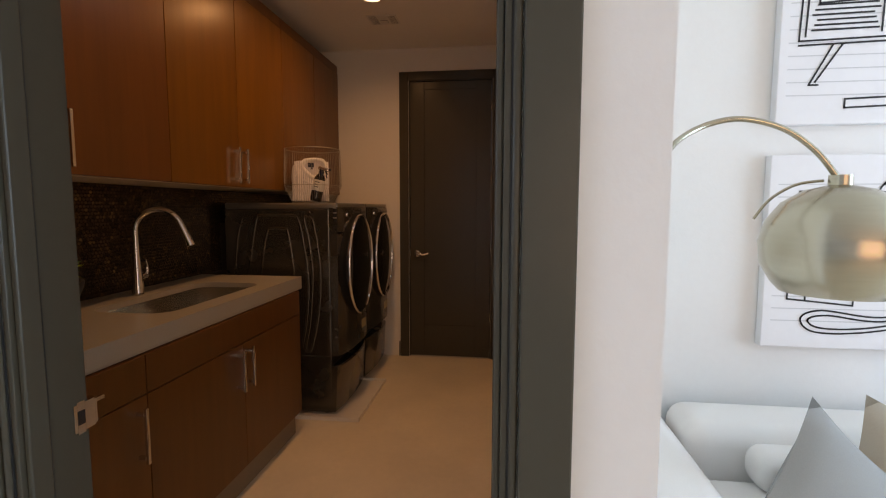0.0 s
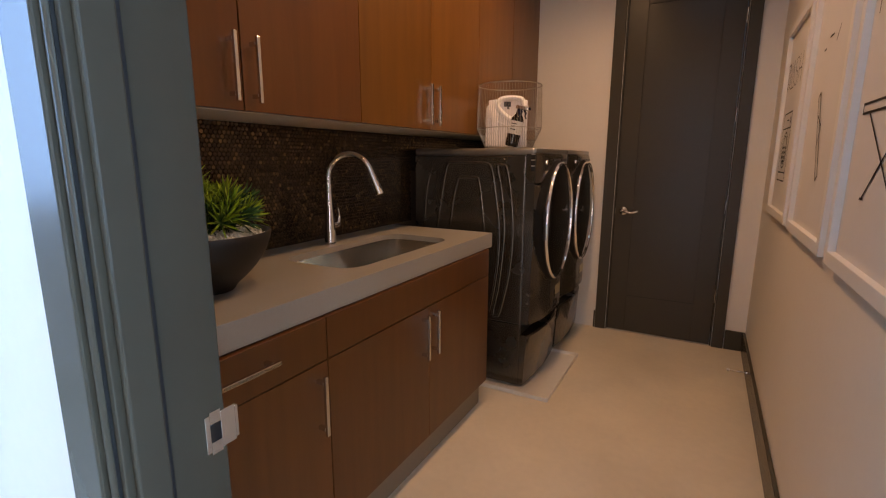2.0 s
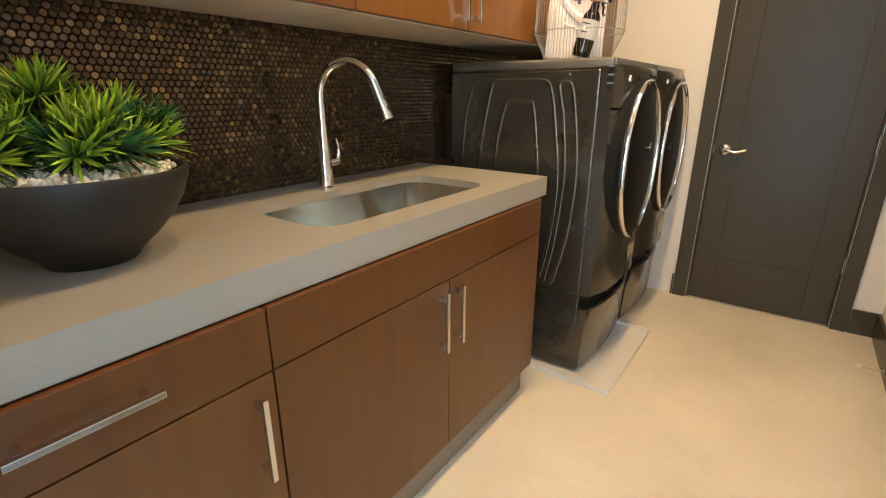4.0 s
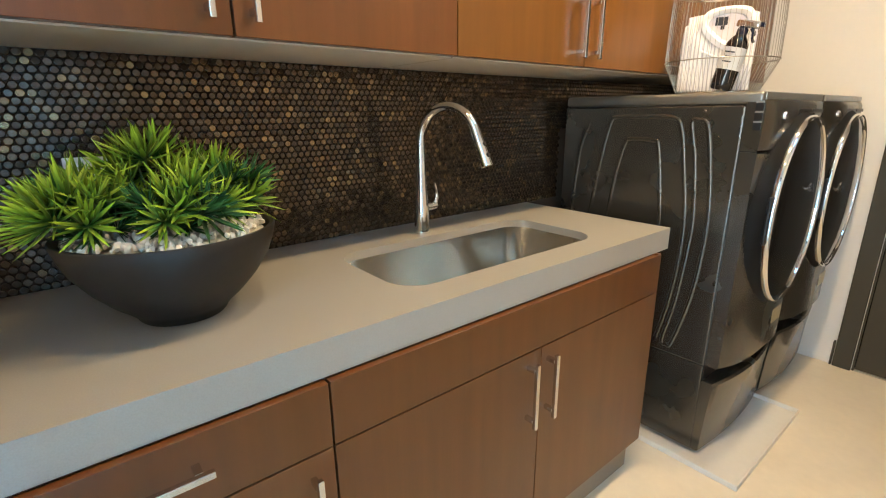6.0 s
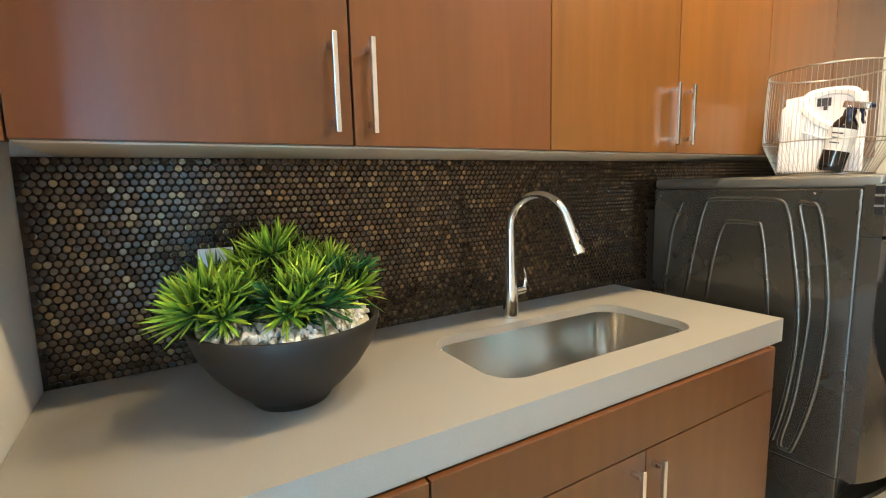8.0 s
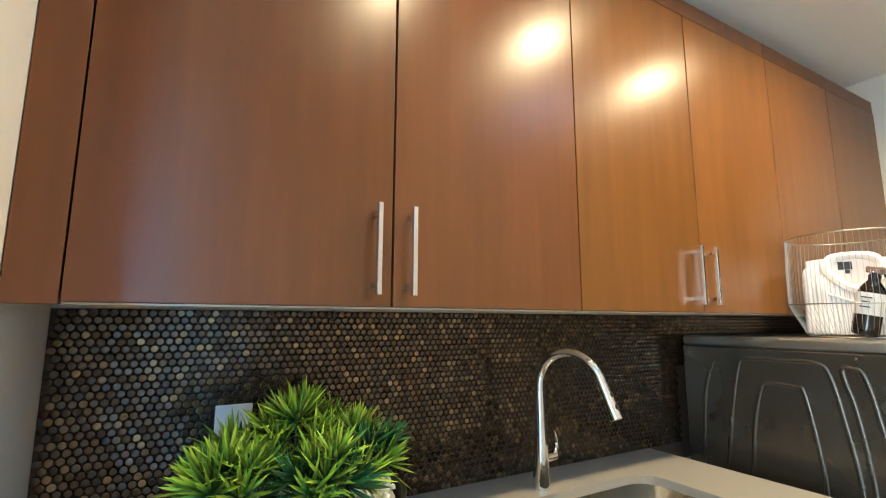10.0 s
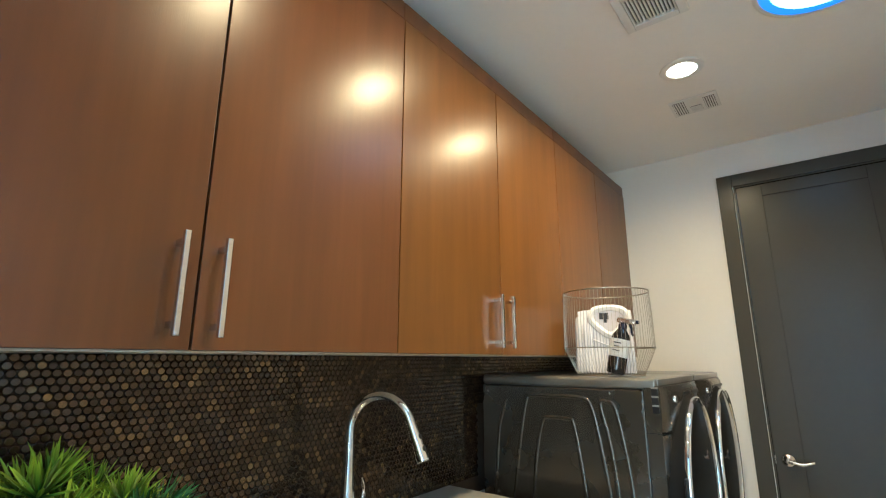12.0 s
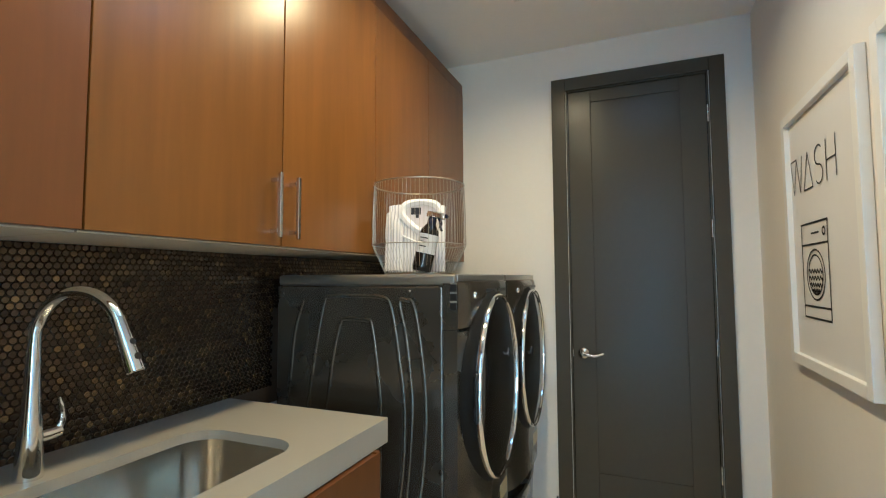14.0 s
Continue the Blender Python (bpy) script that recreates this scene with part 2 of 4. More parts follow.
structure("wall_hall_right", bm, PAINT_HALL, "white painted far wall of the sitting area with a window opening", "wall")
# unseen wall, its opening made up for the back fill lamp
bm = box(HX0, 0.9, HY0 - 0.1, HY0, 0, 2.75)
box(3.5, HX1, HY0 - 0.1, HY0, 0, 2.75, bm=bm)
box(0.9, 3.5, HY0 - 0.1, HY0, 2.4, 2.75, bm=bm)
box(0.9, 3.5, HY0 - 0.1, HY0, 0, 0.4, bm=bm)
structure("wall_hall_back", bm, PAINT_HALL, "unseen white hall wall with a wide opening at the added fill lamp", "wall")

# ---- entry door frame ----
frame_entry = thing("door_frame_entry", "dark grey painted door frame of the open laundry doorway", "door frame", kind="structure")
SEAL_SHADOW = mat("dark_seal_and_shadow", (0.008, 0.009, 0.010), 0.7, var=0.1)
for side, x in (("left", DOOR_L), ("right", DOOR_R)):
    s = 1 if side == "left" else -1
    part("jamb", box(min(x, x + s * 0.010), max(x, x + s * 0.010), IN0 - 0.004, IN1 + 0.003, 0, DOOR_H, 0.0015), TRIM, frame_entry)
    part("door_stop_strip", box(min(x + s * 0.0102, x + s * 0.021), max(x + s * 0.0102, x + s * 0.021), 0.849, 0.886, 0, DOOR_H - 0.012, 0.003), TRIM, frame_entry)
    part("seal_gap", box(min(x + s * 0.0102, x + s * 0.014), max(x + s * 0.0102, x + s * 0.014), 0.8862, 0.8925, 0, DOOR_H - 0.013, 0.001), SEAL_SHADOW, frame_entry, "dark rubber seal along the stop")
    for y0, y1 in ((IN0 - 0.018, IN0 - 0.0005), (IN1 + 0.0005, IN1 + 0.016)):
        part("casing", box(min(x - s * 0.085, x - s * 0.014), max(x - s * 0.085, x - s * 0.014), y0, y1, 0, DOOR_H + 0.085, 0.003), TRIM, frame_entry)
    part("casing_bead", box(min(x - s * 0.0125, x - s * 0.001), max(x - s * 0.0125, x - s * 0.001), IN0 - 0.012, IN0 - 0.0005, 0, DOOR_H + 0.012, 0.004, 3), TRIM, frame_entry, "rounded inner bead of the casing", True)
    # dark strip laid in as the shadow line between casing and jamb
    part("casing_gap", box(min(x - s * 0.0014, x + s * 0.0006), max(x - s * 0.0014, x + s * 0.0006), IN0 - 0.0075, IN0 - 0.0042, 0, DOOR_H), SEAL_SHADOW, frame_entry)
part("head_jamb", box(DOOR_L + 0.01, DOOR_R - 0.01, IN0 - 0.004, IN1 + 0.003, DOOR_H - 0.012, DOOR_H - 0.0005, 0.002), TRIM, frame_entry)
for y0, y1 in ((IN0 - 0.018, IN0 - 0.0005), (IN1 + 0.0005, IN1 + 0.016)):
    part("head_casing", box(DOOR_L - 0.0135, DOOR_R + 0.0135, y0, y1, DOOR_H + 0.014, DOOR_H + 0.085, 0.003), TRIM, frame_entry)
# strike plate: flat plate with a latch hole and a bent lip
sx = DOOR_L + 0.0102
bm = box(sx, sx + 0.0016, 0.938, 0.945, 0.909, 0.961, 0.0004)
box(sx, sx + 0.0016, 0.9605, 0.982, 0.909, 0.961, 0.0004, bm=bm)
box(sx, sx + 0.0016, 0.945, 0.9605, 0.905, 0.922, bm=bm)
box(sx, sx + 0.0016, 0.945, 0.9605, 0.948, 0.965, bm=bm)
box(sx - 0.006, sx + 0.0012, 0.982, 0.987, 0.912, 0.958, 0.0006, bm=bm)
part("strike_plate", bm, NICKEL, frame_entry, "satin nickel strike plate")
part("latch_hole", box(sx, sx + 0.0006, 0.9452, 0.9603, 0.9222, 0.9478), BLACK, frame_entry)

# ---- baseboards ----
BB = 0.135


def baseboard(name, x0, x1, y0, y1):
    structure(name, box(x0, x1, y0, y1, 0, BB, 0.003), TRIM, "dark grey painted baseboard", "baseboard")


baseboard("baseboard_right", RIGHT - 0.016, RIGHT - 0.0005, IN1 + 0.017, END - 0.001)
baseboard("baseboard_end_right", 0.3, RIGHT - 0.0165, END - 0.016, END - 0.0005)
baseboard("baseboard_end_left", LEFT + 0.9, -0.572, END - 0.016, END - 0.0005)
baseboard("baseboard_hall", HX0, DOOR_L - 0.087, IN0 - 0.015, IN0 - 0.0005)
baseboard("baseboard_corner", DOOR_R + 0.087, WALL_OUT, IN0 - 0.015, IN0 - 0.0005)
baseboard("baseboard_sitting", WALL_OUT + 0.001, HX1, HY1 - 0.015, HY1 - 0.0005)

# ---- cabinets ----
TILE = -1.472
UF = -1.11


def handle(length, parent, m, sq=0.011):
    """A square-bar pull: two posts and a bar, standing off along +x, long along z."""
    bm = box(0.026, 0.026 + sq, -sq / 2, sq / 2, -length / 2, length / 2, 0.0015)
    for z in (-length / 2 + 0.02, length / 2 - 0.02):
        box(0, 0.027, -sq / 2, sq / 2, z - 0.006, z + 0.006, 0.001, bm=bm)
    bmesh.ops.transform(bm, matrix=m, verts=bm.verts)
    return part("handle", bm, NICKEL, parent, "brushed nickel bar handle")


def upper_cabinet(y0, y1, veneer, grips=(-0.042, 0.036)):
    ob = thing("wall_cabinet", "cherry-stained wooden wall cabinet with two flat doors above the counter", "cabinet", (0, y0, 1.42), "wall cabinets")
    w, h = y1 - y0, 1.098
    part("body", box(LEFT, UF - 0.021, 0.0005, w - 0.0005, 0.004, h), WOOD, ob)
    part("underside", box(TILE + 0.002, UF - 0.022, 0.002, w - 0.002, 0.0, 0.0035), CREAM, ob, "pale cream laminate underside")
    part("top_rail", box(UF - 0.0205, UF - 0.003, 0.001, w - 0.001, 1.036, h, 0.001), WOOD, ob)
    half = w / 2
    for k in (0, 1):
        a, b = (0.002, half - 0.0025) if k == 0 else (half + 0.0025, w - 0.001)
        d = part("door", box(UF - 0.020, UF, a, b, 0.004, 1.031, 0.0012), veneer, ob)
        handle(0.186, d, pose(UF - 0.0005, half + grips[k], 0.119))
    return ob


tagged(part("cabinet_filler", box(UF - 0.03, UF - 0.002, IN1 + 0.002, 1.0345, 1.42, 2.518, 0.001), WOOD), "narrow cherry-stained wooden filler strip beside the wall cabinets", "filler strip")
for a, b, veneer in ((1.036, 2.1115, WOOD), (2.1125, 3.1885, WOOD_AMBER), (3.1895, 4.247, WOOD_AMBER)):
    upper_cabinet(a, b, veneer)

LF = -0.832
base_a = thing("base_cabinet", "cherry-stained base cabinet with one drawer above one door", "cabinet", (0, 0.968, 0), "base cabinets")
wA = 1.575 - 0.968
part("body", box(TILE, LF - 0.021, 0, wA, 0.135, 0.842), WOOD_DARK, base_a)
part("plinth", box(TILE, -0.872, 0.001, wA, 0, 0.1345), PLINTH, base_a, "grey-beige recessed plinth")
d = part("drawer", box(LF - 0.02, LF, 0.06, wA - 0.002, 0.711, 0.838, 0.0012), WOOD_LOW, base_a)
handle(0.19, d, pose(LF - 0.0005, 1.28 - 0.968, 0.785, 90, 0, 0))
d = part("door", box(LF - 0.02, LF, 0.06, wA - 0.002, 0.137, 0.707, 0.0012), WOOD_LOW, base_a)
handle(0.184, d, pose(LF - 0.0005, 1.53 - 0.968, 0.588))
part("filler", box(LF - 0.02, LF - 0.001, 0.001, 0.057, 0.137, 0.838, 0.001), WOOD_LOW, base_a)

base_b = thing("sink_cabinet", "cherry-stained sink base cabinet with two flat doors", "cabinet", (0, 1.5755, 0), "base cabinets")
wB = 2.748 - 1.5755
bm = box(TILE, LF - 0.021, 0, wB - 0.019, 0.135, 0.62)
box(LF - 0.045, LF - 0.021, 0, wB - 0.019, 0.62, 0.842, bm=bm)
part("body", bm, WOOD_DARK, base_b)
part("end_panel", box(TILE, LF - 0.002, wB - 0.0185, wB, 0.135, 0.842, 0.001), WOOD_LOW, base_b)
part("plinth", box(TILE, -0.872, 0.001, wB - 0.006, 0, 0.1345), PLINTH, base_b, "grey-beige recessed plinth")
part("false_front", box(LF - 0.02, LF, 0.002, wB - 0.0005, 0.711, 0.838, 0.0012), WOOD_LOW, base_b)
sp = 2.156 - 1.5755
for k in (0, 1):
    a, b = (0.002, sp - 0.0015) if k == 0 else (sp + 0.0015, wB - 0.0005)
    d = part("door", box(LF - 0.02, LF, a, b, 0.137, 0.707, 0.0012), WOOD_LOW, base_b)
    handle(0.184, d, pose(LF - 0.0005, sp + (-0.050 if k == 0 else 0.027), 0.596))

# ---- worktop and sink ----
SX0, SX1, SY0, SY1 = -1.288, -0.942, 1.818, 2.548
worktop = thing("worktop", "thick grey quartz worktop with an undermount sink cut-out", "worktop")
part("slab", slab_with_hole(TILE, -0.846, 0.968, 2.816, 0.889, 0.914, rounded(SX0, SX1, SY0, SY1, 0.082)), QUARTZ, worktop)
part("front_edge", box(-0.892, -0.846, 0.968, 2.816, 0.843, 0.889), QUARTZ, worktop)
part("end_edge", box(TILE, -0.892, 2.77, 2.816, 0.843, 0.889), QUARTZ, worktop)


def spline(points, n=8, closed=False):
    """A smooth line through points (Catmull-Rom)."""
    p = [Vector(q) for q in points]
    m = len(p)
    out = []
    for i in range(m if closed else m - 1):
        a = p[i - 1] if closed or i else p[0]
        b, c = p[i], p[(i + 1) % m]
        d = p[(i + 2) % m] if closed or i + 2 < m else p[-1]
        for k in range(n):
            t = k / n
            out.append(0.5 * (2 * b + (c - a) * t + (2 * a - 5 * b + 4 * c - d) * t * t + (3 * b - a - 3 * c + d) * t ** 3))
    if not closed:
        out.append(p[-1])
    return out


def strokes(lines, width, to_world, lift=0.0):
    """Flat pen strokes along 2D polylines; to_world turns (u, v, lift) into a place."""
    bm = bmesh.new()
    for line in lines:
        pts = [Vector(q) for q in line]
        for a, b in zip(pts, pts[1:]):
            d = b - a
            if d.length < 1e-6:
                continue
            d.normalize()
            nrm = Vector((-d.y, d.x)) * width / 2
            a2, b2 = a - d * width * 0.35, b + d * width * 0.35
            q = [a2 + nrm, a2 - nrm, b2 - nrm, b2 + nrm]
            bm.faces.new([bm.verts.new(to_world(v.x, v.y, lift)) for v in q])
    bmesh.ops.recalc_face_normals(bm, faces=bm.faces[:])
    return bm


def circle2(cx, cy, r, n=28, ry=None, a0=0, a1=360):
    return [(cx + r * math.cos(radians(a0 + (a1 - a0) * i / n)), cy + (ry or r) * math.sin(radians(a0 + (a1 - a0) * i / n))) for i in range(n + 1)]


# ---- sink and faucet ----
sink = thing("sink", "brushed stainless steel undermount sink set into the worktop", "sink", (0, 0, 0.889))
rings = []
for z, inset, r in ((-0.0008, -0.012, 0.092), (-0.001, -0.004, 0.086), (-0.03, -0.004, 0.086), (-0.175, 0.004, 0.080), (-0.196, 0.012, 0.072), (-0.205, 0.032, 0.060), (-0.207, 0.09, 0.03)):
    rings.append([(px, py, z) for px, py in rounded(SX0 + inset, SX1 - inset, SY0 + inset, SY1 - inset, r)])
for z, inset, r in ((-0.2125, 0.09, 0.03), (-0.2105, 0.030, 0.060), (-0.200, 0.006, 0.074), (-0.175, -0.002, 0.084), (-0.03, -0.008, 0.088), (-0.0025, -0.012, 0.092)):
    rings.append([(px, py, z) for px, py in rounded(SX0 + inset, SX1 - inset, SY0 + inset, SY1 - inset, r)])
bm = loft(rings[:7], cap_end=True)
loft(rings[7:], cap_start=True, bm=bm)
part("basin", bm, STEEL, sink, "", True)
bm = lathe([(0.0, 0.004), (0.03, 0.003), (0.042, 0.006), (0.055, 0.004), (0.056, 0.0)], 28, m=pose((SX0 + SX1) / 2, (SY0 + SY1) / 2, -0.2068))
part("drain", bm, CHROME, sink, "round chrome drain", True)

FX, FY = -1.340, 2.161
faucet = thing("faucet", "tall chrome pull-down faucet with an arched neck", "faucet", (FX, FY, 0.914))
part("base", lathe([(0, 0), (0.026, 0), (0.0265, 0.004), (0.0255, 0.012), (0.0235, 0.05), (0.021, 0.10), (0.0185, 0.14), (0.0, 0.14)], 28), CHROME, faucet, "", True)
fd = Vector((0.95, 0.28, 0)).normalized()
pts, rad = [Vector((0, 0, 0.13))], [0.0185]
for z, r in ((0.19, 0.0155), (0.25, 0.0135), (0.28, 0.0125)):
    pts.append(Vector((0, 0, z)))
    rad.append(r)
R = 0.100
for i in range(1, 21):
    a = radians(180 - 155 * i / 20)
    pts.append(fd * (R + R * math.cos(a)) + Vector((0, 0, 0.29 + R * math.sin(a))))
    rad.append(0.0125)
part("neck", tube(pts, rad, 16), CHROME, faucet, "", True)
end, way = pts[-1], (pts[-1] - pts[-2]).normalized()
way = (way + Vector((0, 0, -0.25)) + fd * -0.02).normalized()
hp = [end - way * 0.004, end + way * 0.03, end + way * 0.075, end + way * 0.115, end + way * 0.118]
spray = part("spray_head", tube(hp, [0.0135, 0.0145, 0.0165, 0.0185, 0.016], 18), CHROME, faucet, "", True)
side = way.cross(Vector((0, 0, 1))).normalized()
outw = side.cross(way).normalized()
for k, s in ((0.055, 0.007), (0.088, 0.009)):
    c = end + way * k + outw * 0.0155
    bm = lathe([(0, 0.0025), (s * 0.8, 0.002), (s, 0.0)], 16)
    bmesh.ops.transform(bm, matrix=Matrix.Translation(c) @ outw.to_track_quat("Z", "Y").to_matrix().to_4x4(), verts=bm.verts)
    part("button", bm, BLACK, spray, "dark grey button", True)
bm = tube([(0, 0.018, 0.082), (0, 0.034, 0.082), (0, 0.056, 0.084), (0, 0.060, 0.084)], [0.0135, 0.0135, 0.0125, 0.008], 16)
hd = tube(spline([(0, 0.050, 0.084), (0.002, 0.058, 0.105), (0.003, 0.057, 0.13), (0.004, 0.049, 0.158)], 5), [0.009] * 3 + [0.0075] * 5 + [0.006] * 5 + [0.0045] * 3, 12)
join(bm, hd)
part("lever", bm, CHROME, faucet, "", True)

# ---- outlet on the splashback ----
outlet = thing("wall_outlet", "white double power outlet set in the brown tiles", "outlet", (TILE + 0.0045, 1.33, 1.139))
part("cover_plate", box(0, 0.006, -0.0405, 0.0405, -0.060, 0.060, 0.002), WHITE, outlet)
bm = box(0.006, 0.0085, -0.0165, 0.0165, -0.034, 0.034, 0.0012)
part("socket_face", bm, mat("socket_white", (0.7, 0.69, 0.66), 0.35, var=0.02), outlet)
for z in (-0.018, 0.018):
    for y in (-0.006, 0.006):
        part("slot", box(0.0084, 0.0088, y - 0.001, y + 0.001, z - 0.004, z + 0.004), BLACK, outlet)

# ---- planter ----
POTTERY = mat("matt_black_pottery", (0.015, 0.0135, 0.0115), 0.52, var=0.18, stain=0.15, scale=70, bump=0.1, bscale=120)
PEBBLE = mat("white_pebble", (0.82, 0.78, 0.69), 0.6, var=0.10, scale=90, island=0.14, bump=0.2, bscale=150)


def leaf_material(name, inner, outer):
    m = bpy.data.materials.new(name)
    m.use_nodes = True
    n, l = m.node_tree.nodes, m.node_tree.links
    b = n["Principled BSDF"]
    b.inputs["Roughness"].default_value = 0.5
    b.inputs["Specular IOR Level"].default_value = 0.3
    # yellow-green tips; colour darkens to the tuft's centre for shade between leaves
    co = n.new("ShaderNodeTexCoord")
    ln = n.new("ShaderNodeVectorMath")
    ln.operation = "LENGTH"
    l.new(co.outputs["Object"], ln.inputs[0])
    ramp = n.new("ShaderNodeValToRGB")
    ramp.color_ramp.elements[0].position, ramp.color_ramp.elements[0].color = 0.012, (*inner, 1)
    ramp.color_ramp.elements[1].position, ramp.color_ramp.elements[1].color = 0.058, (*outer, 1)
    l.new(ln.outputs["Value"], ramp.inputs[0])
    geo = n.new("ShaderNodeNewGeometry")
    ma = n.new("ShaderNodeMath")
    ma.operation = "MULTIPLY_ADD"
    l.new(geo.outputs["Random Per Island"], ma.inputs[0])
    ma.inputs[1].default_value, ma.inputs[2].default_value = 1.0, 0.5
    sc = n.new("ShaderNodeVectorMath")
    sc.operation = "SCALE"
    l.new(ramp.outputs[0], sc.inputs[0])
    l.new(ma.outputs[0], sc.inputs["Scale"])
    l.new(sc.outputs[0], b.inputs["Base Color"])
    return m


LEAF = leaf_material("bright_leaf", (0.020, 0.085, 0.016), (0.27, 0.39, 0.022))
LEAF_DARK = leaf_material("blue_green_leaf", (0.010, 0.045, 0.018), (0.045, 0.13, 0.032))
rng = random.Random(7)


def tuft_mesh(material, leaves, seed):
    r = random.Random(seed)
    verts, faces = [], []
    for i in range(leaves):
        az = i * 2.39996 + r.uniform(-0.25, 0.25)
        tilt = radians(6 + 84 * (i / leaves) ** 0.75 + r.uniform(-9, 9))
        d = Vector((math.sin(tilt) * math.cos(az), math.sin(tilt) * math.sin(az), math.cos(tilt)))
        s = d.cross(Vector((0, 0, 1)))
        s = s.normalized() if s.length > 1e-3 else Vector((1, 0, 0))
        nrm = s.cross(d)
        ln = r.uniform(0.050, 0.082) * (0.85 + 0.2 * math.sin(tilt))
        w = r.uniform(0.0031, 0.0046)
        base = len(verts)
        for t, ww, bend in ((0.04, 0.45, 0), (0.40, 1.0, 0.03), (0.75, 0.68, 0.10)):
            c = d * ln * t + nrm * ln * bend
            verts += [c - s * w * ww + nrm * w * 0.4, c, c + s * w * ww + nrm * w * 0.4]
        verts.append(d * ln + nrm * ln * 0.16)
        for k in (0, 3):
            faces += [(base + k, base + k + 1, base + k + 4, base + k + 3), (base + k + 1, base + k + 2, base + k + 5, base + k + 4)]
        faces += [(base + 6, base + 7, base + 9), (base + 7, base + 8, base + 9)]
    me = bpy.data.meshes.new("tuft")
    me.from_pydata([tuple(v) for v in verts], [], faces)
    me.materials.append(material)
    return me


PX, PY = -1.142, 1.424
planter = thing("planter", "wide matt black bowl with spiky green artificial plants and white pebbles", "planter", (PX, PY, 0.914))
prof = [(0, 0), (0.078, 0), (0.082, 0.004), (0.086, 0.012), (0.096, 0.022), (0.120, 0.042), (0.150, 0.074), (0.176, 0.112), (0.190, 0.148), (0.194, 0.166), (0.192, 0.170), (0.185, 0.1695), (0.182, 0.16), (0.172, 0.13), (0.14, 0.10), (0, 0.095)]
part("bowl", lathe([(r * 0.955, z) for r, z in prof], 64), POTTERY, planter, "", True)
bm = bmesh.new()
for i in range(480):
    a, rr = rng.uniform(0, 2 * math.pi), 0.166 * math.sqrt(rng.random())
    tmp = bmesh.new()
    bmesh.ops.create_icosphere(tmp, subdivisions=1, radius=rng.uniform(0.0058, 0.0092))
    for v in tmp.verts:
        v.co *= rng.uniform(0.82, 1.15)
    join(bm, tmp, Matrix.Translation((rr * math.cos(a), rr * math.sin(a), 0.157 + 0.016 * (1 - rr / 0.18) + rng.uniform(0, 0.009))) @ Euler((rng.uniform(0, 6), rng.uniform(0, 6), 0)).to_matrix().to_4x4() @ Matrix.Diagonal((1.1, 0.95, 0.8, 1)))
tagged(part("pebble_bed", bm, PEBBLE, planter, "small white pebbles", True), kind="stuff")
soil = part("soil", lathe([(0, 0.160), (0.164, 0.152), (0.124, 0.11), (0, 0.11)], 40), mat("pale_grit", (0.66, 0.62, 0.54), 0.9, var=0.2), planter)
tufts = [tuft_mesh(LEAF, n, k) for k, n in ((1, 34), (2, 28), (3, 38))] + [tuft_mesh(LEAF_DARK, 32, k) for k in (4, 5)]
STEM = mat("plant_stem", (0.03, 0.07, 0.02), 0.6, var=0.15)
# foot of each sprig, the way it leans, its height and how many rosettes it carries
sprigs = [((0.030, -0.115), (0.10, -0.72), 0.060, 10), ((0.070, 0.005), (0.55, 0.05), 0.068, 9), ((-0.020, 0.100), (-0.05, 0.55), 0.080, 9),
          ((-0.045, -0.015), (-0.15, -0.10), 0.128, 9), ((-0.095, -0.090), (-0.30, -0.25), 0.055, 7), ((-0.105, 0.060), (-0.35, 0.25), 0.092, 7)]
for si, ((cx, cy), (lx, ly), high, count) in enumerate(sprigs):
    foot = Vector((cx, cy, 0.160))
    for i in range(count + 4):
        low = i >= count
        az = i * 2.39996 + si * 1.3
        u = (i + 0.4) / count if not low else 1.0
        spread = math.sin(radians(78 * math.sqrt(min(u, 1.0))))
        d = Vector((spread * math.cos(az) + lx * 0.7, spread * math.sin(az) + ly * 0.7, math.cos(radians(78 * math.sqrt(min(u, 1.0)))) + 0.25))
        d.normalize()
        at = foot + Vector((d.x * 0.072, d.y * 0.072, 0.020 + max(d.z, 0.05) * high)) * rng.uniform(0.82, 1.08)
        if low:
            at = foot + Vector((math.cos(az) * 0.03, math.sin(az) * 0.03, 0.018 + 0.012 * rng.random()))
            d = Vector((math.cos(az), math.sin(az), 0.55)).normalized()
        far = math.hypot(at.x, at.y)
        if far > 0.165 and at.z < 0.20:
            at.z = 0.20
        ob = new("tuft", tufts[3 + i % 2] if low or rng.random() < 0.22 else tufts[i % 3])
        ob.parent = planter
        ob.matrix_basis = Matrix.Translation(at) @ (d + Vector((rng.uniform(-0.3, 0.3), rng.uniform(-0.3, 0.3), rng.uniform(-0.1, 0.35)))).to_track_quat("Z", "Y").to_matrix().to_4x4() @ Matrix.Rotation(rng.uniform(0, 6), 4, "Z") @ Matrix.Scale(rng.uniform(0.74, 1.15) * (0.72 if low else 1), 4)
        if not low:
            part("stem", tube([foot, foot.lerp(at, 0.5) + Vector((0, 0, 0.012)), at], 0.0022, 6), STEM, planter)

# ---- washing machine and dryer ----
SEAM = mat("machine_seam", (0.02, 0.02, 0.02), 0.6, var=0.1)
LID = mat("silver_grey_lid", (0.24, 0.23, 0.21), 0.30, 0.7, var=0.05, scale=200, coat=0.3, coat_rough=0.15)
HOLLOW = mat("matt_black_hollow", (0.008, 0.008, 0.008), 0.75, spec=0.2, var=0.1)
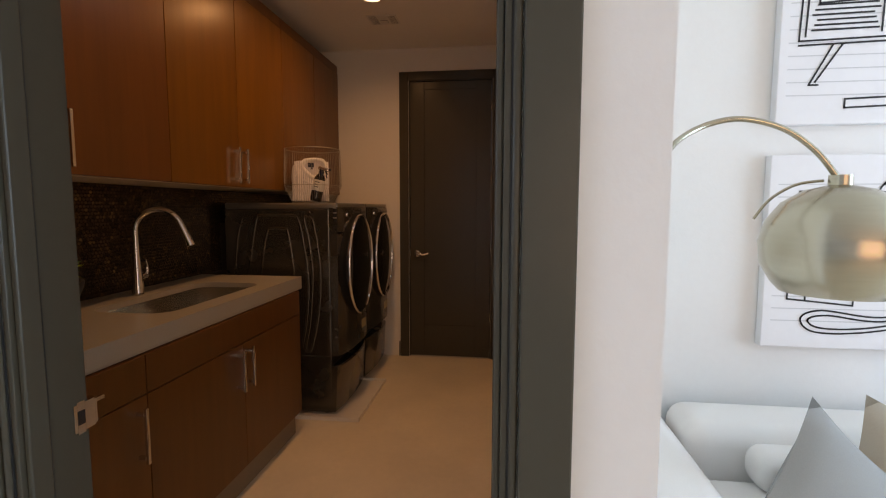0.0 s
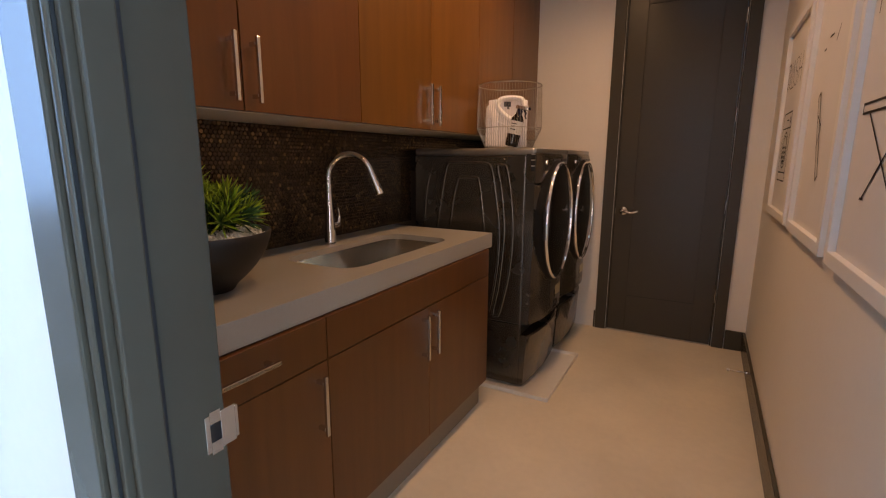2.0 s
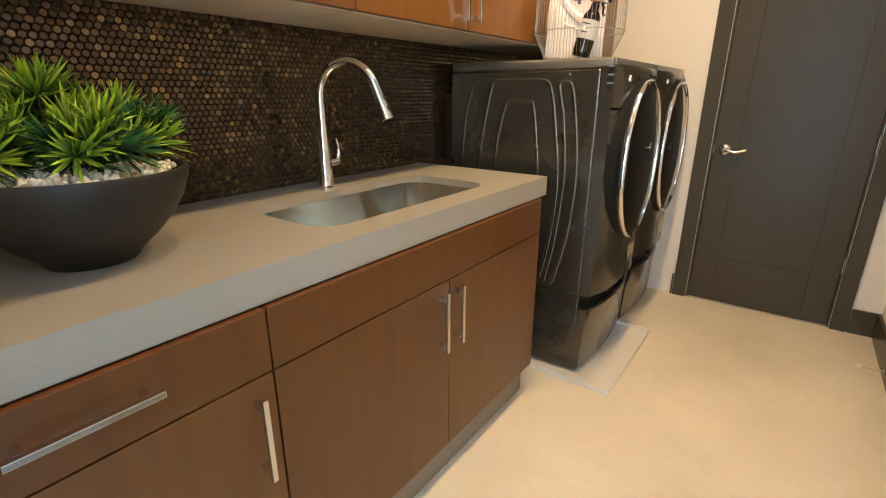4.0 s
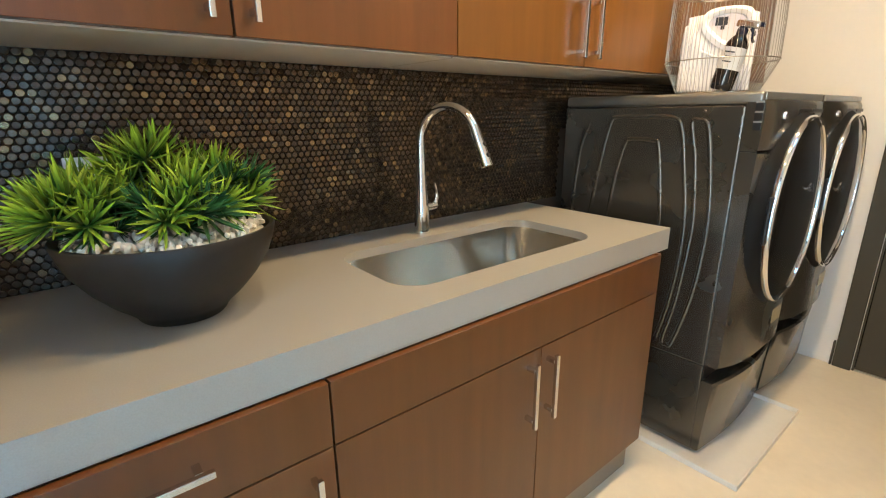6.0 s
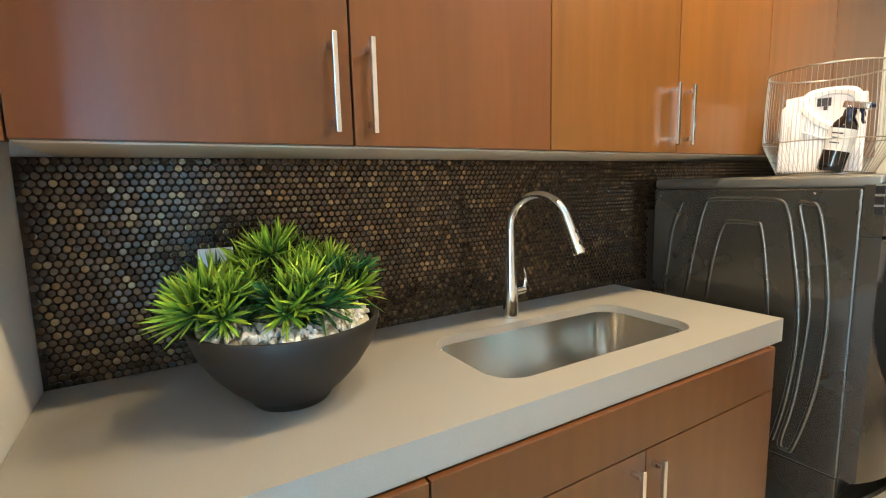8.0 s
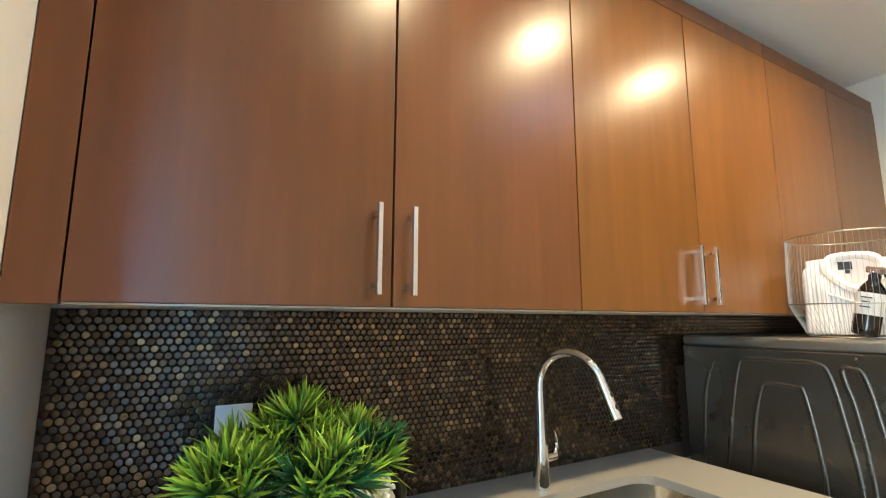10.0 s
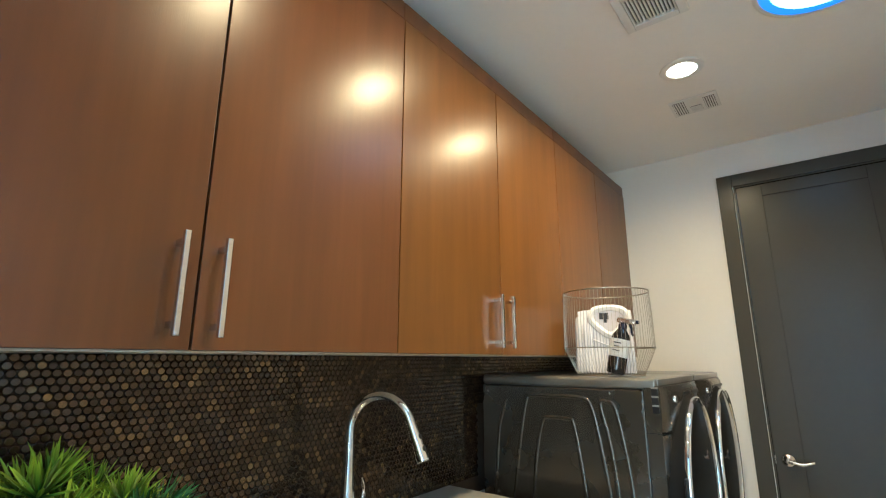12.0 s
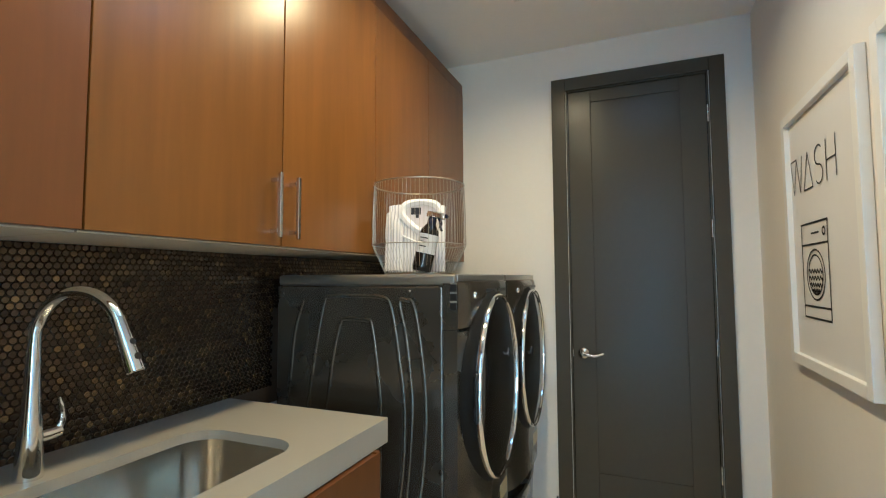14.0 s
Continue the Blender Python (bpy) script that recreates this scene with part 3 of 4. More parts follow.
RING = mat("polished_chrome", (0.70, 0.69, 0.67), 0.07, 1.0, var=0.03)
LIGHT_TRIM = mat("silver_trim", (0.45, 0.44, 0.42), 0.3, 0.8, var=0.05)
MW = 0.605


def bowed(z_edge_bow, back=-0.738, w=MW, n=28, power=3.4):
    """Rings of a front panel that bows out towards the room, from (height, edge x, bow)."""
    rings = []
    for z, xe, bow in z_edge_bow:
        ring = [(back, 0.002, z)]
        for k in range(n + 1):
            u = 2 * k / n - 1
            ring.append((xe + bow * (1 - abs(u) ** power), 0.002 + (w - 0.004) * k / n, z))
        ring.append((back, w - 0.002, z))
        rings.append(ring)
    return rings


def machine(y, foot, label, name):
    ob = thing(name, label, "washing machine" if name == "washing_machine" else "dryer", (0, y, 0), "laundry machines")
    part("body", box(-1.42, -0.739, 0, MW, 0.380, 1.302, 0.006), GRAPHITE, ob)
    part("lid", box(-1.42, -0.692, 0.001, MW - 0.001, 1.3025, 1.342, 0.012, 3), LID, ob, "lighter grey lid", True)
    part("lid_edge", box(-0.6915, -0.687, 0.004, MW - 0.004, 1.318, 1.340, 0.002), LIGHT_TRIM, ob, "thin silver edge of the lid")
    part("front_panel", loft(bowed(((0.386, -0.700, 0.032), (0.392, -0.693, 0.043), (0.55, -0.692, 0.040), (0.80, -0.690, 0.034), (1.00, -0.689, 0.030), (1.152, -0.688, 0.028), (1.156, -0.692, 0.027))), True, True), GRAPHITE, ob, "", True)
    panel = part("control_panel", loft(bowed(((1.160, -0.692, 0.027), (1.164, -0.687, 0.028), (1.24, -0.684, 0.030), (1.30, -0.684, 0.028), (1.316, -0.689, 0.024))), True, True), GRAPHITE, ob, "", True)
    for k in range(3):
        z = 1.225 + k * 0.030
        part("vent_slot", box(-0.712, -0.690, 0.0, 0.003, z, z + 0.022, 0.001), BLACK, panel)
        part("vent_rib", box(-0.712, -0.690, -0.0006, 0.003, z + 0.0225, z + 0.0285), LIGHT_TRIM, panel)
    part("badge", lathe([(0, 0.006), (0.011, 0.005), (0.014, 0.0), (0.014, -0.006)], 20, m=pose(-0.6605, 0.112, 1.268, 0, 90)), CHROME, panel, "small round chrome badge", True)
    for k, (a, b) in enumerate(((0.22, 0.36), (0.22, 0.34), (0.38, 0.50))):
        part("marking", box(-0.6625, -0.6545, a, b, 1.275 - 0.026 * (k % 2), 1.288 - 0.026 * (k % 2), 0.001), BLACK, panel)
    for ys in (-0.0006, MW - 0.0024):
        part("seam", box(-0.7400, -0.7368, ys, ys + 0.003, 0.39, 1.16), SEAM, ob, "dark panel joint")
    part("seam", box(-0.7365, -0.6885, -0.0002, 0.003, 1.1565, 1.1600), SEAM, ob, "dark panel joint")
    # embossed ridges of the side wall
    for pts in (((-1.315, 0.45), (-1.290, 0.70), (-1.263, 0.925), (-1.236, 1.11), (-1.206, 1.244), (-1.180, 1.264), (-1.07, 1.266), (-0.962, 1.262), (-0.930, 1.222), (-0.905, 1.09), (-0.882, 0.92), (-0.882, 0.75), (-0.902, 0.57), (-0.93, 0.43)),
                ((-1.212, 0.55), (-1.180, 0.93), (-1.161, 1.075), (-1.136, 1.168), (-1.112, 1.184), (-1.030, 1.182), (-1.006, 1.160), (-0.980, 0.986), (-0.972, 0.86), (-0.975, 0.55)),
                ((-0.898, 1.245), (-0.874, 1.13), (-0.856, 0.98), (-0.852, 0.86), (-0.874, 0.60), (-0.905, 0.432), (-0.886, 0.413), (-0.866, 0.432), (-0.822, 0.62), (-0.804, 0.80), (-0.803, 0.95), (-0.822, 1.12), (-0.845, 1.236), (-0.872, 1.254)),
                ((-1.40, 0.5), (-1.358, 0.93), (-1.338, 1.13), (-1.300, 1.248))):
        loop = pts[0][0] == -0.898
        line = [(v.x, 0.0080, v.z) for v in spline([(px, 0, pz) for px, pz in pts], 6, loop)]
        part("ridge", tube(line, 0.0115, 10, closed=loop), GRAPHITE, ob, "", True)
    part("side_screw", lathe([(0, 0.002), (0.004, 0.0015), (0.005, 0)], 10, m=pose(-0.86, 0, 1.285, 90)), CHROME, ob, "", True)
    # porthole door
    turn = pose(-0.668, MW / 2 - 0.004, 0.935, 0, 90, 0) @ Matrix.Diagonal((0.334, 0.264, 1, 1))
    # the rim's black puts in the shade of the scooped recess round the ring
    door = part("porthole_door", lathe([(1.08, -0.032), (1.09, -0.010), (1.05, 0.008), (0.99, 0.030), (0.90, 0.036), (0.86, 0.03)], 56, m=turn), HOLLOW, ob, "black door rim standing in for the shaded hollow round the door", True)
    part("chrome_ring", lathe([(0.962, 0.028), (0.992, 0.026), (1.002, 0.034), (0.998, 0.044), (0.984, 0.049), (0.966, 0.047), (0.955, 0.040), (0.962, 0.028)], 72, m=turn), RING, door, "polished chrome ring", True)
    part("door_glass", lathe([(0.962, 0.039), (0.89, 0.044), (0.6, 0.056), (0.3, 0.060), (0.0, 0.061)], 56, m=turn), GLASS_BLACK, door, "dark smoked glass", True)
    part("door_pull", box(-0.640, -0.628, 0.02, 0.05, 0.86, 1.02, 0.005), BLACK, door)
    part("energy_sticker", box(-0.6535, -0.6505, 0.36, 0.46, 0.475, 0.535, 0.0005), mat("yellow_sticker", (0.50, 0.44, 0.27), 0.4, var=0.15, scale=60), ob, "small yellowish paper sticker")
    # pedestal
    ped = part("pedestal", box(-1.42, -0.742, 0.001, MW - 0.001, 0.02, 0.3785, 0.004), GRAPHITE, ob)
    part("drawer_recess", box(-0.7415, -0.738, 0.003, MW - 0.003, 0.322, 0.3855), BLACK, ped, "dark finger gap above the drawer")
    part("pedestal_drawer", loft(bowed(((0.024, -0.722, 0.016), (0.028, -0.716, 0.020), (0.20, -0.708, 0.026), (0.312, -0.700, 0.034), (0.320, -0.706, 0.032)), -0.7412, power=2.0), True, True), GRAPHITE, ped, "", True)
    for fx in (-1.38, -0.79):
        for fy in (0.05, MW - 0.05):
            part("foot", lathe([(0, foot), (0.022, foot), (0.02, 0.021), (0, 0.021)], 14, m=pose(fx, fy, 0)), BLACK, ped)
    return ob


machine(2.99, 0.005, "graphite front-loading washing machine on a pedestal in a drip pan", "washing_machine")
machine(3.622, 0.0, "graphite front-loading dryer with chrome ring, on a pedestal drawer", "dryer")
pan = thing("drip_pan", "white plastic drip pan on the floor under the washing machine", "drip pan", (0, 0, 0))
PAN = mat("pan_white", (0.68, 0.66, 0.62), 0.4, var=0.04, stain=0.06)
part("tray", box(-1.455, -0.552, 2.922, 3.602, 0.0, 0.0045, 0.001), PAN, pan)
for x0, x1, y0, y1 in ((-1.46, -0.546, 2.915, 2.923), (-1.46, -0.546, 3.601, 3.609), (-0.554, -0.546, 2.923, 3.601), (-1.46, -1.452, 2.923, 3.601)):
    part("rim", box(x0, x1, y0, y1, 0.0, 0.024, 0.003), PAN, pan)

# ---- wire basket with shirts and bottle ----
WIRE = mat("champagne_wire", (0.46, 0.41, 0.33), 0.3, 1.0, var=0.05)
BX, BY, BZ = -0.925, 3.212, 1.342
basket = thing("wire_basket", "round champagne-coloured wire basket standing on the washing machine", "basket", (BX, BY, BZ))


def hoop(r, z, t):
    return tube([(r * math.cos(2 * math.pi * i / 56), r * math.sin(2 * math.pi * i / 56), z) for i in range(56)], t, 8, closed=True)


for r, z, t, nm in ((0.175, 0.346, 0.0028, "rim"), (0.182, 0.113, 0.0020, "hoop"), (0.133, 0.004, 0.0028, "base_ring"), (0.08, 0.0035, 0.0018, "base_ring")):
    part(nm, hoop(r, z, t), WIRE, basket, "", True)
wire_me = mesh_of(tube([(0.133, 0, 0.004), (0.179, 0, 0.105), (0.1815, 0, 0.118), (0.180, 0, 0.23), (0.175, 0, 0.346)], 0.0007, 6), "wire", WIRE, True)
for i in range(72):
    ob = new("wire", wire_me)
    ob.parent = basket
    ob.matrix_basis = Matrix.Rotation(2 * math.pi * i / 72, 4, "Z")
for i in range(6):
    part("base_wire", tube([(0.133 * math.cos(i * math.pi / 6), 0.133 * math.sin(i * math.pi / 6), 0.0035), (-0.133 * math.cos(i * math.pi / 6), -0.133 * math.sin(i * math.pi / 6), 0.0035)], 0.0016, 6), WIRE, basket)

def striped_cotton(name, pale, stripe, pitch):
    """White cotton with fine vertical stripes and soft creases."""
    m = mat(name, pale, 0.85, var=0.04, scale=60, bump=0.5, bscale=22, distance=0.006, stretch=(1, 1, 0.4))
    n, l = m.node_tree.nodes, m.node_tree.links
    b = n["Principled BSDF"]
    base = b.inputs["Base Color"].links[0].from_socket
    co = n.new("ShaderNodeTexCoord")
    wave = n.new("ShaderNodeTexWave")
    wave.inputs["Scale"].default_value = pitch
    wave.inputs["Distortion"].default_value = 0.6
    l.new(co.outputs["Object"], wave.inputs[0])
    ramp = n.new("ShaderNodeValToRGB")
    ramp.color_ramp.elements[0].position, ramp.color_ramp.elements[0].color = 0.10, (*stripe, 1)
    ramp.color_ramp.elements[1].position, ramp.color_ramp.elements[1].color = 0.32, (1, 1, 1, 1)
    l.new(wave.outputs["Fac"], ramp.inputs[0])
    mul = n.new("ShaderNodeVectorMath")
    mul.operation = "MULTIPLY"
    l.new(base, mul.inputs[0])
    l.new(ramp.outputs[0], mul.inputs[1])
    l.new(mul.outputs[0], b.inputs["Base Color"])
    return m


CLOTH = striped_cotton("striped_white_cotton", (0.82, 0.79, 0.77), (0.62, 0.61, 0.66), 26)
CLOTH_PLAIN = mat("white_cotton", (0.84, 0.81, 0.79), 0.85, var=0.03, scale=60, bump=0.4, bscale=30, distance=0.004)
CLOTH_IN = mat("shirt_lining", (0.62, 0.58, 0.60), 0.85, var=0.10, scale=4, stretch=(60, 1, 1))
TAG = mat("dark_label", (0.02, 0.022, 0.03), 0.7, var=0.2)


def folded(w, h, t, seed):
    """A folded garment standing on its edge: soft slab with waves."""
    bm = box(-w / 2, w / 2, -t / 2, t / 2, 0, h)
    bmesh.ops.subdivide_edges(bm, edges=bm.edges[:], cuts=7, use_grid_fill=True)
    for v in bm.verts:
        u, s = v.co.x / (w / 2), v.co.z / h
        edge = (1 - abs(u) ** 6) * (1 - abs(2 * s - 1) ** 8)
        v.co.y *= 0.45 + 0.55 * edge
        v.co.y += 0.006 * noise.noise(Vector((v.co.x * 14, seed, v.co.z * 9)))
        v.co.x += 0.008 * noise.noise(Vector((seed, v.co.y * 20, v.co.z * 10)))
        v.co.z += 0.010 * (u * u) * (-1 if s > 0.5 else 0)
    return bm


def cloth_sheet(outline, y_front, thick):
    """A thin piece of cloth from an (x, z) outline, given thickness away from the viewer."""
    bm = bmesh.new()
    bm.faces.new([bm.verts.new((px, y_front, pz)) for px, pz in outline])
    ext = bmesh.ops.extrude_face_region(bm, geom=bm.faces[:])
    bmesh.ops.translate(bm, vec=(0, thick, 0), verts=[g for g in ext["geom"] if isinstance(g, bmesh.types.BMVert)])
    bmesh.ops.recalc_face_normals(bm, faces=bm.faces[:])
    bmesh.ops.bevel(bm, geom=bm.edges[:], offset=min(0.0015, thick * 0.3), segments=2, profile=0.5, affect="EDGES")
    return bm


lean = pose(0, 0, 0, -9, 0, 0)
NECK_IN = [(0.018, 0.262), (0.062, 0.252), (0.078, 0.228), (0.056, 0.198), (0.020, 0.168), (-0.020, 0.198), (-0.044, 0.228), (-0.028, 0.252)]
NECK_OUT = [(0.018, 0.284), (0.080, 0.274), (0.101, 0.232), (0.078, 0.186), (0.022, 0.138), (-0.044, 0.184), (-0.068, 0.232), (-0.046, 0.274)]


def collar_band():
    """A folded collar: a padded band between the neck opening and its outer edge."""
    a = [(v.x, v.z) for v in spline([(px, 0, pz) for px, pz in NECK_IN], 5, True)]
    b = [(v.x, v.z) for v in spline([(px, 0, pz) for px, pz in NECK_OUT], 5, True)]
    mid = [((p[0] + q[0]) / 2, (p[1] + q[1]) / 2) for p, q in zip(a, b)]
    return loft([[(px, y, pz) for px, pz in ring] for ring, y in ((a, -0.016), (a, -0.024), (mid, -0.032), (b, -0.027), (b, -0.014))])


for k in range(4):
    sh = thing("folded_shirt", "folded white striped cotton shirt standing upright in the wire basket", "shirt", (0, 0, 0), "folded shirts")
    sh.matrix_basis = pose(BX + 0.002 - 0.018 * k, BY - 0.030 + 0.028 * k, BZ + 0.010, 0, 0, 22) @ lean
    part("body", folded(0.220 - 0.010 * k, 0.272 - 0.010 * k, 0.034, k * 3.1), CLOTH, sh, "", True)
    for q in range(2):
        part("sleeve_fold", folded(0.045, 0.235 - 0.03 * q - 0.010 * k, 0.028, k * 2.3 + q), CLOTH, sh, "", True).location = (-0.098 + 0.022 * q + 0.005 * k, -0.004 - 0.006 * q, 0.004)
    if k == 0:
        part("neck_lining", cloth_sheet([(v.x, v.z) for v in spline([(px, 0, pz) for px, pz in NECK_IN], 3, True)], -0.0205, 0.003), CLOTH_IN, sh, "pale striped lining of the neck")
        part("label", box(-0.022, 0.016, -0.0225, -0.0206, 0.222, 0.250, 0.0005), TAG, sh, "small dark sewn label")
        part("label", box(-0.004, 0.008, -0.0225, -0.0206, 0.208, 0.2215, 0.0005), TAG, sh, "small dark size label")
        part("collar", collar_band(), CLOTH_PLAIN, sh, "plain white folded collar", True)
        part("yoke_seam", tube(spline([(-0.098, -0.019, 0.165), (-0.050, -0.023, 0.135), (0.022, -0.024, 0.108), (0.060, -0.023, 0.140), (0.092, -0.020, 0.190)], 6), 0.0034, 8), CLOTH_PLAIN, sh, "raised seam below the collar", True)
        part("button_band", cloth_sheet([(0.010, 0.106), (0.034, 0.106), (0.034, 0.012), (0.010, 0.012)], -0.0225, 0.004), CLOTH_PLAIN, sh)
        for z in (0.085, 0.045):
            part("button", lathe([(0, 0.0015), (0.004, 0.001), (0.0045, 0)], 12, m=pose(0.022, -0.0226, z, 90)), WHITE, sh, "", True)

NAVY = mat("dark_blue_plastic", (0.012, 0.014, 0.035), 0.25, var=0.05)
bottle = thing("spray_bottle", "dark trigger spray bottle with a white label leaning in the basket", "bottle")
bottle.matrix_basis = pose(BX + 0.052, BY - 0.098, BZ + 0.012, -4, 12, 0)
part("body", lathe([(0, 0), (0.030, 0), (0.035, 0.005), (0.036, 0.02), (0.036, 0.135), (0.033, 0.152), (0.022, 0.168), (0.0150, 0.178), (0, 0.178)], 32), GLASS_BLACK, bottle, "", True)
part("paper_label", lathe([(0.0363, 0.066), (0.0367, 0.066), (0.0367, 0.136), (0.0363, 0.136)], 32), mat("paper_label", (0.75, 0.73, 0.70), 0.6, var=0.04), bottle, "white paper label", True)
for z, wd in ((0.118, 0.03), (0.104, 0.022), (0.088, 0.026)):
    part("print", box(-wd / 2, wd / 2, -0.0376, -0.0345, z, z + 0.004), TAG, bottle)
part("collar", lathe([(0, 0.176), (0.0165, 0.176), (0.0165, 0.194), (0.0135, 0.198), (0, 0.198)], 20), NAVY, bottle, "", True)
part("spray_head", box(-0.024, 0.048, -0.0115, 0.0115, 0.1985, 0.222, 0.006, 3), CHROME, bottle, "grey chrome spray head", True)
part("nozzle", tube([(0.047, 0, 0.213), (0.058, 0, 0.213), (0.060, 0, 0.213)], [0.0075, 0.0075, 0.005], 14), NAVY, bottle, "", True)
part("trigger", tube(spline([(0.026, 0, 0.199), (0.036, 0, 0.186), (0.038, 0, 0.170), (0.046, 0, 0.158)], 5), [0.006] * 8 + [0.0045] * 8, 10), NAVY, bottle, "", True)

# ---- end door ----
frame_end = thing("door_frame_end", "dark grey painted casing round the closed end door", "door frame", (0, END, 0), kind="structure")
part("casing", box(-0.568, -0.4925, -0.020, -0.0005, 0, 2.452, 0.003), TRIM, frame_end)
part("casing", box(0.2245, 0.295, -0.020, -0.0005, 0, 2.452, 0.003), TRIM, frame_end)
part("head_casing", box(-0.492, 0.224, -0.020, -0.0005, 2.382, 2.452, 0.003), TRIM, frame_end)
part("jamb", box(EX0, EX0 + 0.009, -0.004, 0.1195, 0, EH - 0.0005), TRIM, frame_end)
part("jamb", box(EX1 - 0.009, EX1, -0.004, 0.1195, 0, EH - 0.0005), TRIM, frame_end)
part("head_jamb", box(EX0 + 0.0095, EX1 - 0.0095, -0.004, 0.1195, EH - 0.010, EH - 0.0008), TRIM, frame_end)
part("threshold", box(EX0 + 0.01, EX1 - 0.01, -0.004, 0.119, 0, 0.006, 0.001), mat("threshold_metal", (0.5, 0.46, 0.4), 0.4, 0.6, var=0.1), frame_end)
DX0, DX1, DZ = -0.4785, 0.2105, 2.372
door_end = thing("door_end", "closed dark grey painted door with one tall recessed panel", "door", (0, END, 0), kind="structure")
ST = 0.121
part("stile", box(DX0, DX0 + ST, 0.004, 0.044, 0.008, DZ, 0.002), TRIM, door_end)
part("stile", box(DX1 - ST, DX1, 0.004, 0.044, 0.008, DZ, 0.002), TRIM, door_end)
part("rail", box(DX0 + ST, DX1 - ST, 0.004, 0.044, 0.008, 0.283, 0.002), TRIM, door_end)
part("rail", box(DX0 + ST, DX1 - ST, 0.004, 0.044, 2.306, DZ, 0.002), TRIM, door_end)
part("panel", box(DX0 + ST - 0.004, DX1 - ST + 0.004, 0.013, 0.036, 0.28, 2.31), TRIM, door_end)
lv = part("lever_handle", lathe([(0, 0), (0.031, 0), (0.031, 0.004), (0.027, 0.010), (0.016, 0.013), (0.011, 0.018), (0.011, 0.040), (0, 0.041)], 28, m=pose(-0.422, 0.004, 0.915, 90)), NICKEL, door_end, "satin nickel lever handle", True)
part("lever", tube(spline([(-0.422, -0.036, 0.915), (-0.40, -0.040, 0.912), (-0.365, -0.042, 0.907), (-0.335, -0.040, 0.915), (-0.318, -0.036, 0.921)], 5), [0.0095] * 6 + [0.0085] * 8 + [0.007] * 7, 12), NICKEL, lv, "", True)
part("latch", box(DX0 - 0.001, DX0 + 0.003, -0.002, 0.02, 0.895, 0.935, 0.0005), NICKEL, door_end)
for z in (2.16, 1.57, 0.975, 0.36):
    part("hinge", lathe([(0, 0), (0.0065, 0.0), (0.0065, 0.088), (0, 0.088)], 12, m=pose(DX1 + 0.0055, -0.004, z - 0.044)), NICKEL, door_end, "nickel hinge knuckle", True)

# ---- door stop ----
stop = thing("door_stop", "small metal door stop with a white tip on the baseboard", "door stop", (RIGHT - 0.016, 3.745, 0.048))
part("rod", tube([(0, 0, 0), (-0.006, 0, 0), (-0.0065, 0, 0), (-0.085, 0, 0)], [0.013, 0.013, 0.0045, 0.0045], 14), NICKEL, stop, "", True)
part("tip", tube([(-0.083, 0, 0), (-0.099, 0, 0)], 0.008, 14), WHITE, stop, "", True)

# ---- framed prints ----
FRAME_WHITE = mat("white_frame", (0.80, 0.79, 0.76), 0.45, var=0.02, scale=50)
PAPER = mat("print_paper", (0.74, 0.73, 0.72), 0.55, var=0.015, scale=30)
INK = mat("black_ink", (0.012, 0.012, 0.013), 0.6, var=0.05)


def on_right(u0):
    """Places on the right wall: u runs to the reader's right from y = u0, v up."""
    return lambda u, v, lift: (RIGHT - 0.010 - lift, u0 - u, v)


def bowl(u, v, w, h, n=10):
    """A capital S of straight thin strokes with round turns."""
    top = circle2(u + w / 2, v + h * 0.75, w / 2, n, h * 0.25, 40, 270)
    return top + circle2(u + w / 2, v + h * 0.25, w / 2, n, h * 0.25, 90, -140)


LB, LT = 1.627, 1.752
LETTERS = {
    "WASH": [[(0.045, LT), (0.072, LB), (0.108, LT), (0.142, LB), (0.168, LT)], [(0.045, LT), (0.108, LT)], [(0.180, LB), (0.225, LT), (0.268, LB), (0.180, LB)],
             bowl(0.294, LB, 0.066, LT - LB), [(0.392, LB), (0.392, LT)], [(0.468, LB), (0.468, LT)], [(0.392, LB + 0.06), (0.468, LB + 0.06)]],
    "IRON": [[(0.09, LB), (0.09, LT)], [(0.14, LB), (0.14, LT), (0.19, LT), (0.205, LT - 0.03), (0.19, LB + 0.06), (0.14, LB + 0.06)], [(0.17, LB + 0.06), (0.21, LB)],
             circle2(0.30, (LB + LT) / 2, 0.06), [(0.39, LB), (0.39, LT), (0.46, LB), (0.46, LT)]],
}


def framed(y_far, label, lines, width, word=None, z0=1.012, z1=1.932, w=0.668):
    ob = thing("framed_print", label, "framed print", (0, 0, 0), "laundry prints")
    y0, y1 = y_far - w, y_far
    x0, x1, bar = RIGHT - 0.028, RIGHT - 0.001, 0.036
    for nm, b in (("frame_side", (y0, y0 + bar, z0, z1)), ("frame_side", (y1 - bar, y1, z0, z1)), ("frame_rail", (y0 + bar, y1 - bar, z0, z0 + bar)), ("frame_rail", (y0 + bar, y1 - bar, z1 - bar, z1))):
        part(nm, box(x0, x1, *b, 0.002), FRAME_WHITE, ob)
    part("print", box(RIGHT - 0.010, RIGHT - 0.004, y0 + bar, y1 - bar, z0 + bar, z1 - bar), PAPER, ob, "white printed sheet")
    tagged(part("drawing", strokes(lines, width, on_right(y_far), 0.0015), INK, ob, "black line drawing"), kind="stuff")
    if word:
        tagged(part("lettering", strokes(LETTERS[word], 0.0055, on_right(y_far), 0.0015), INK, ob, "thin black drawn capital letters"), kind="stuff")
    return ob


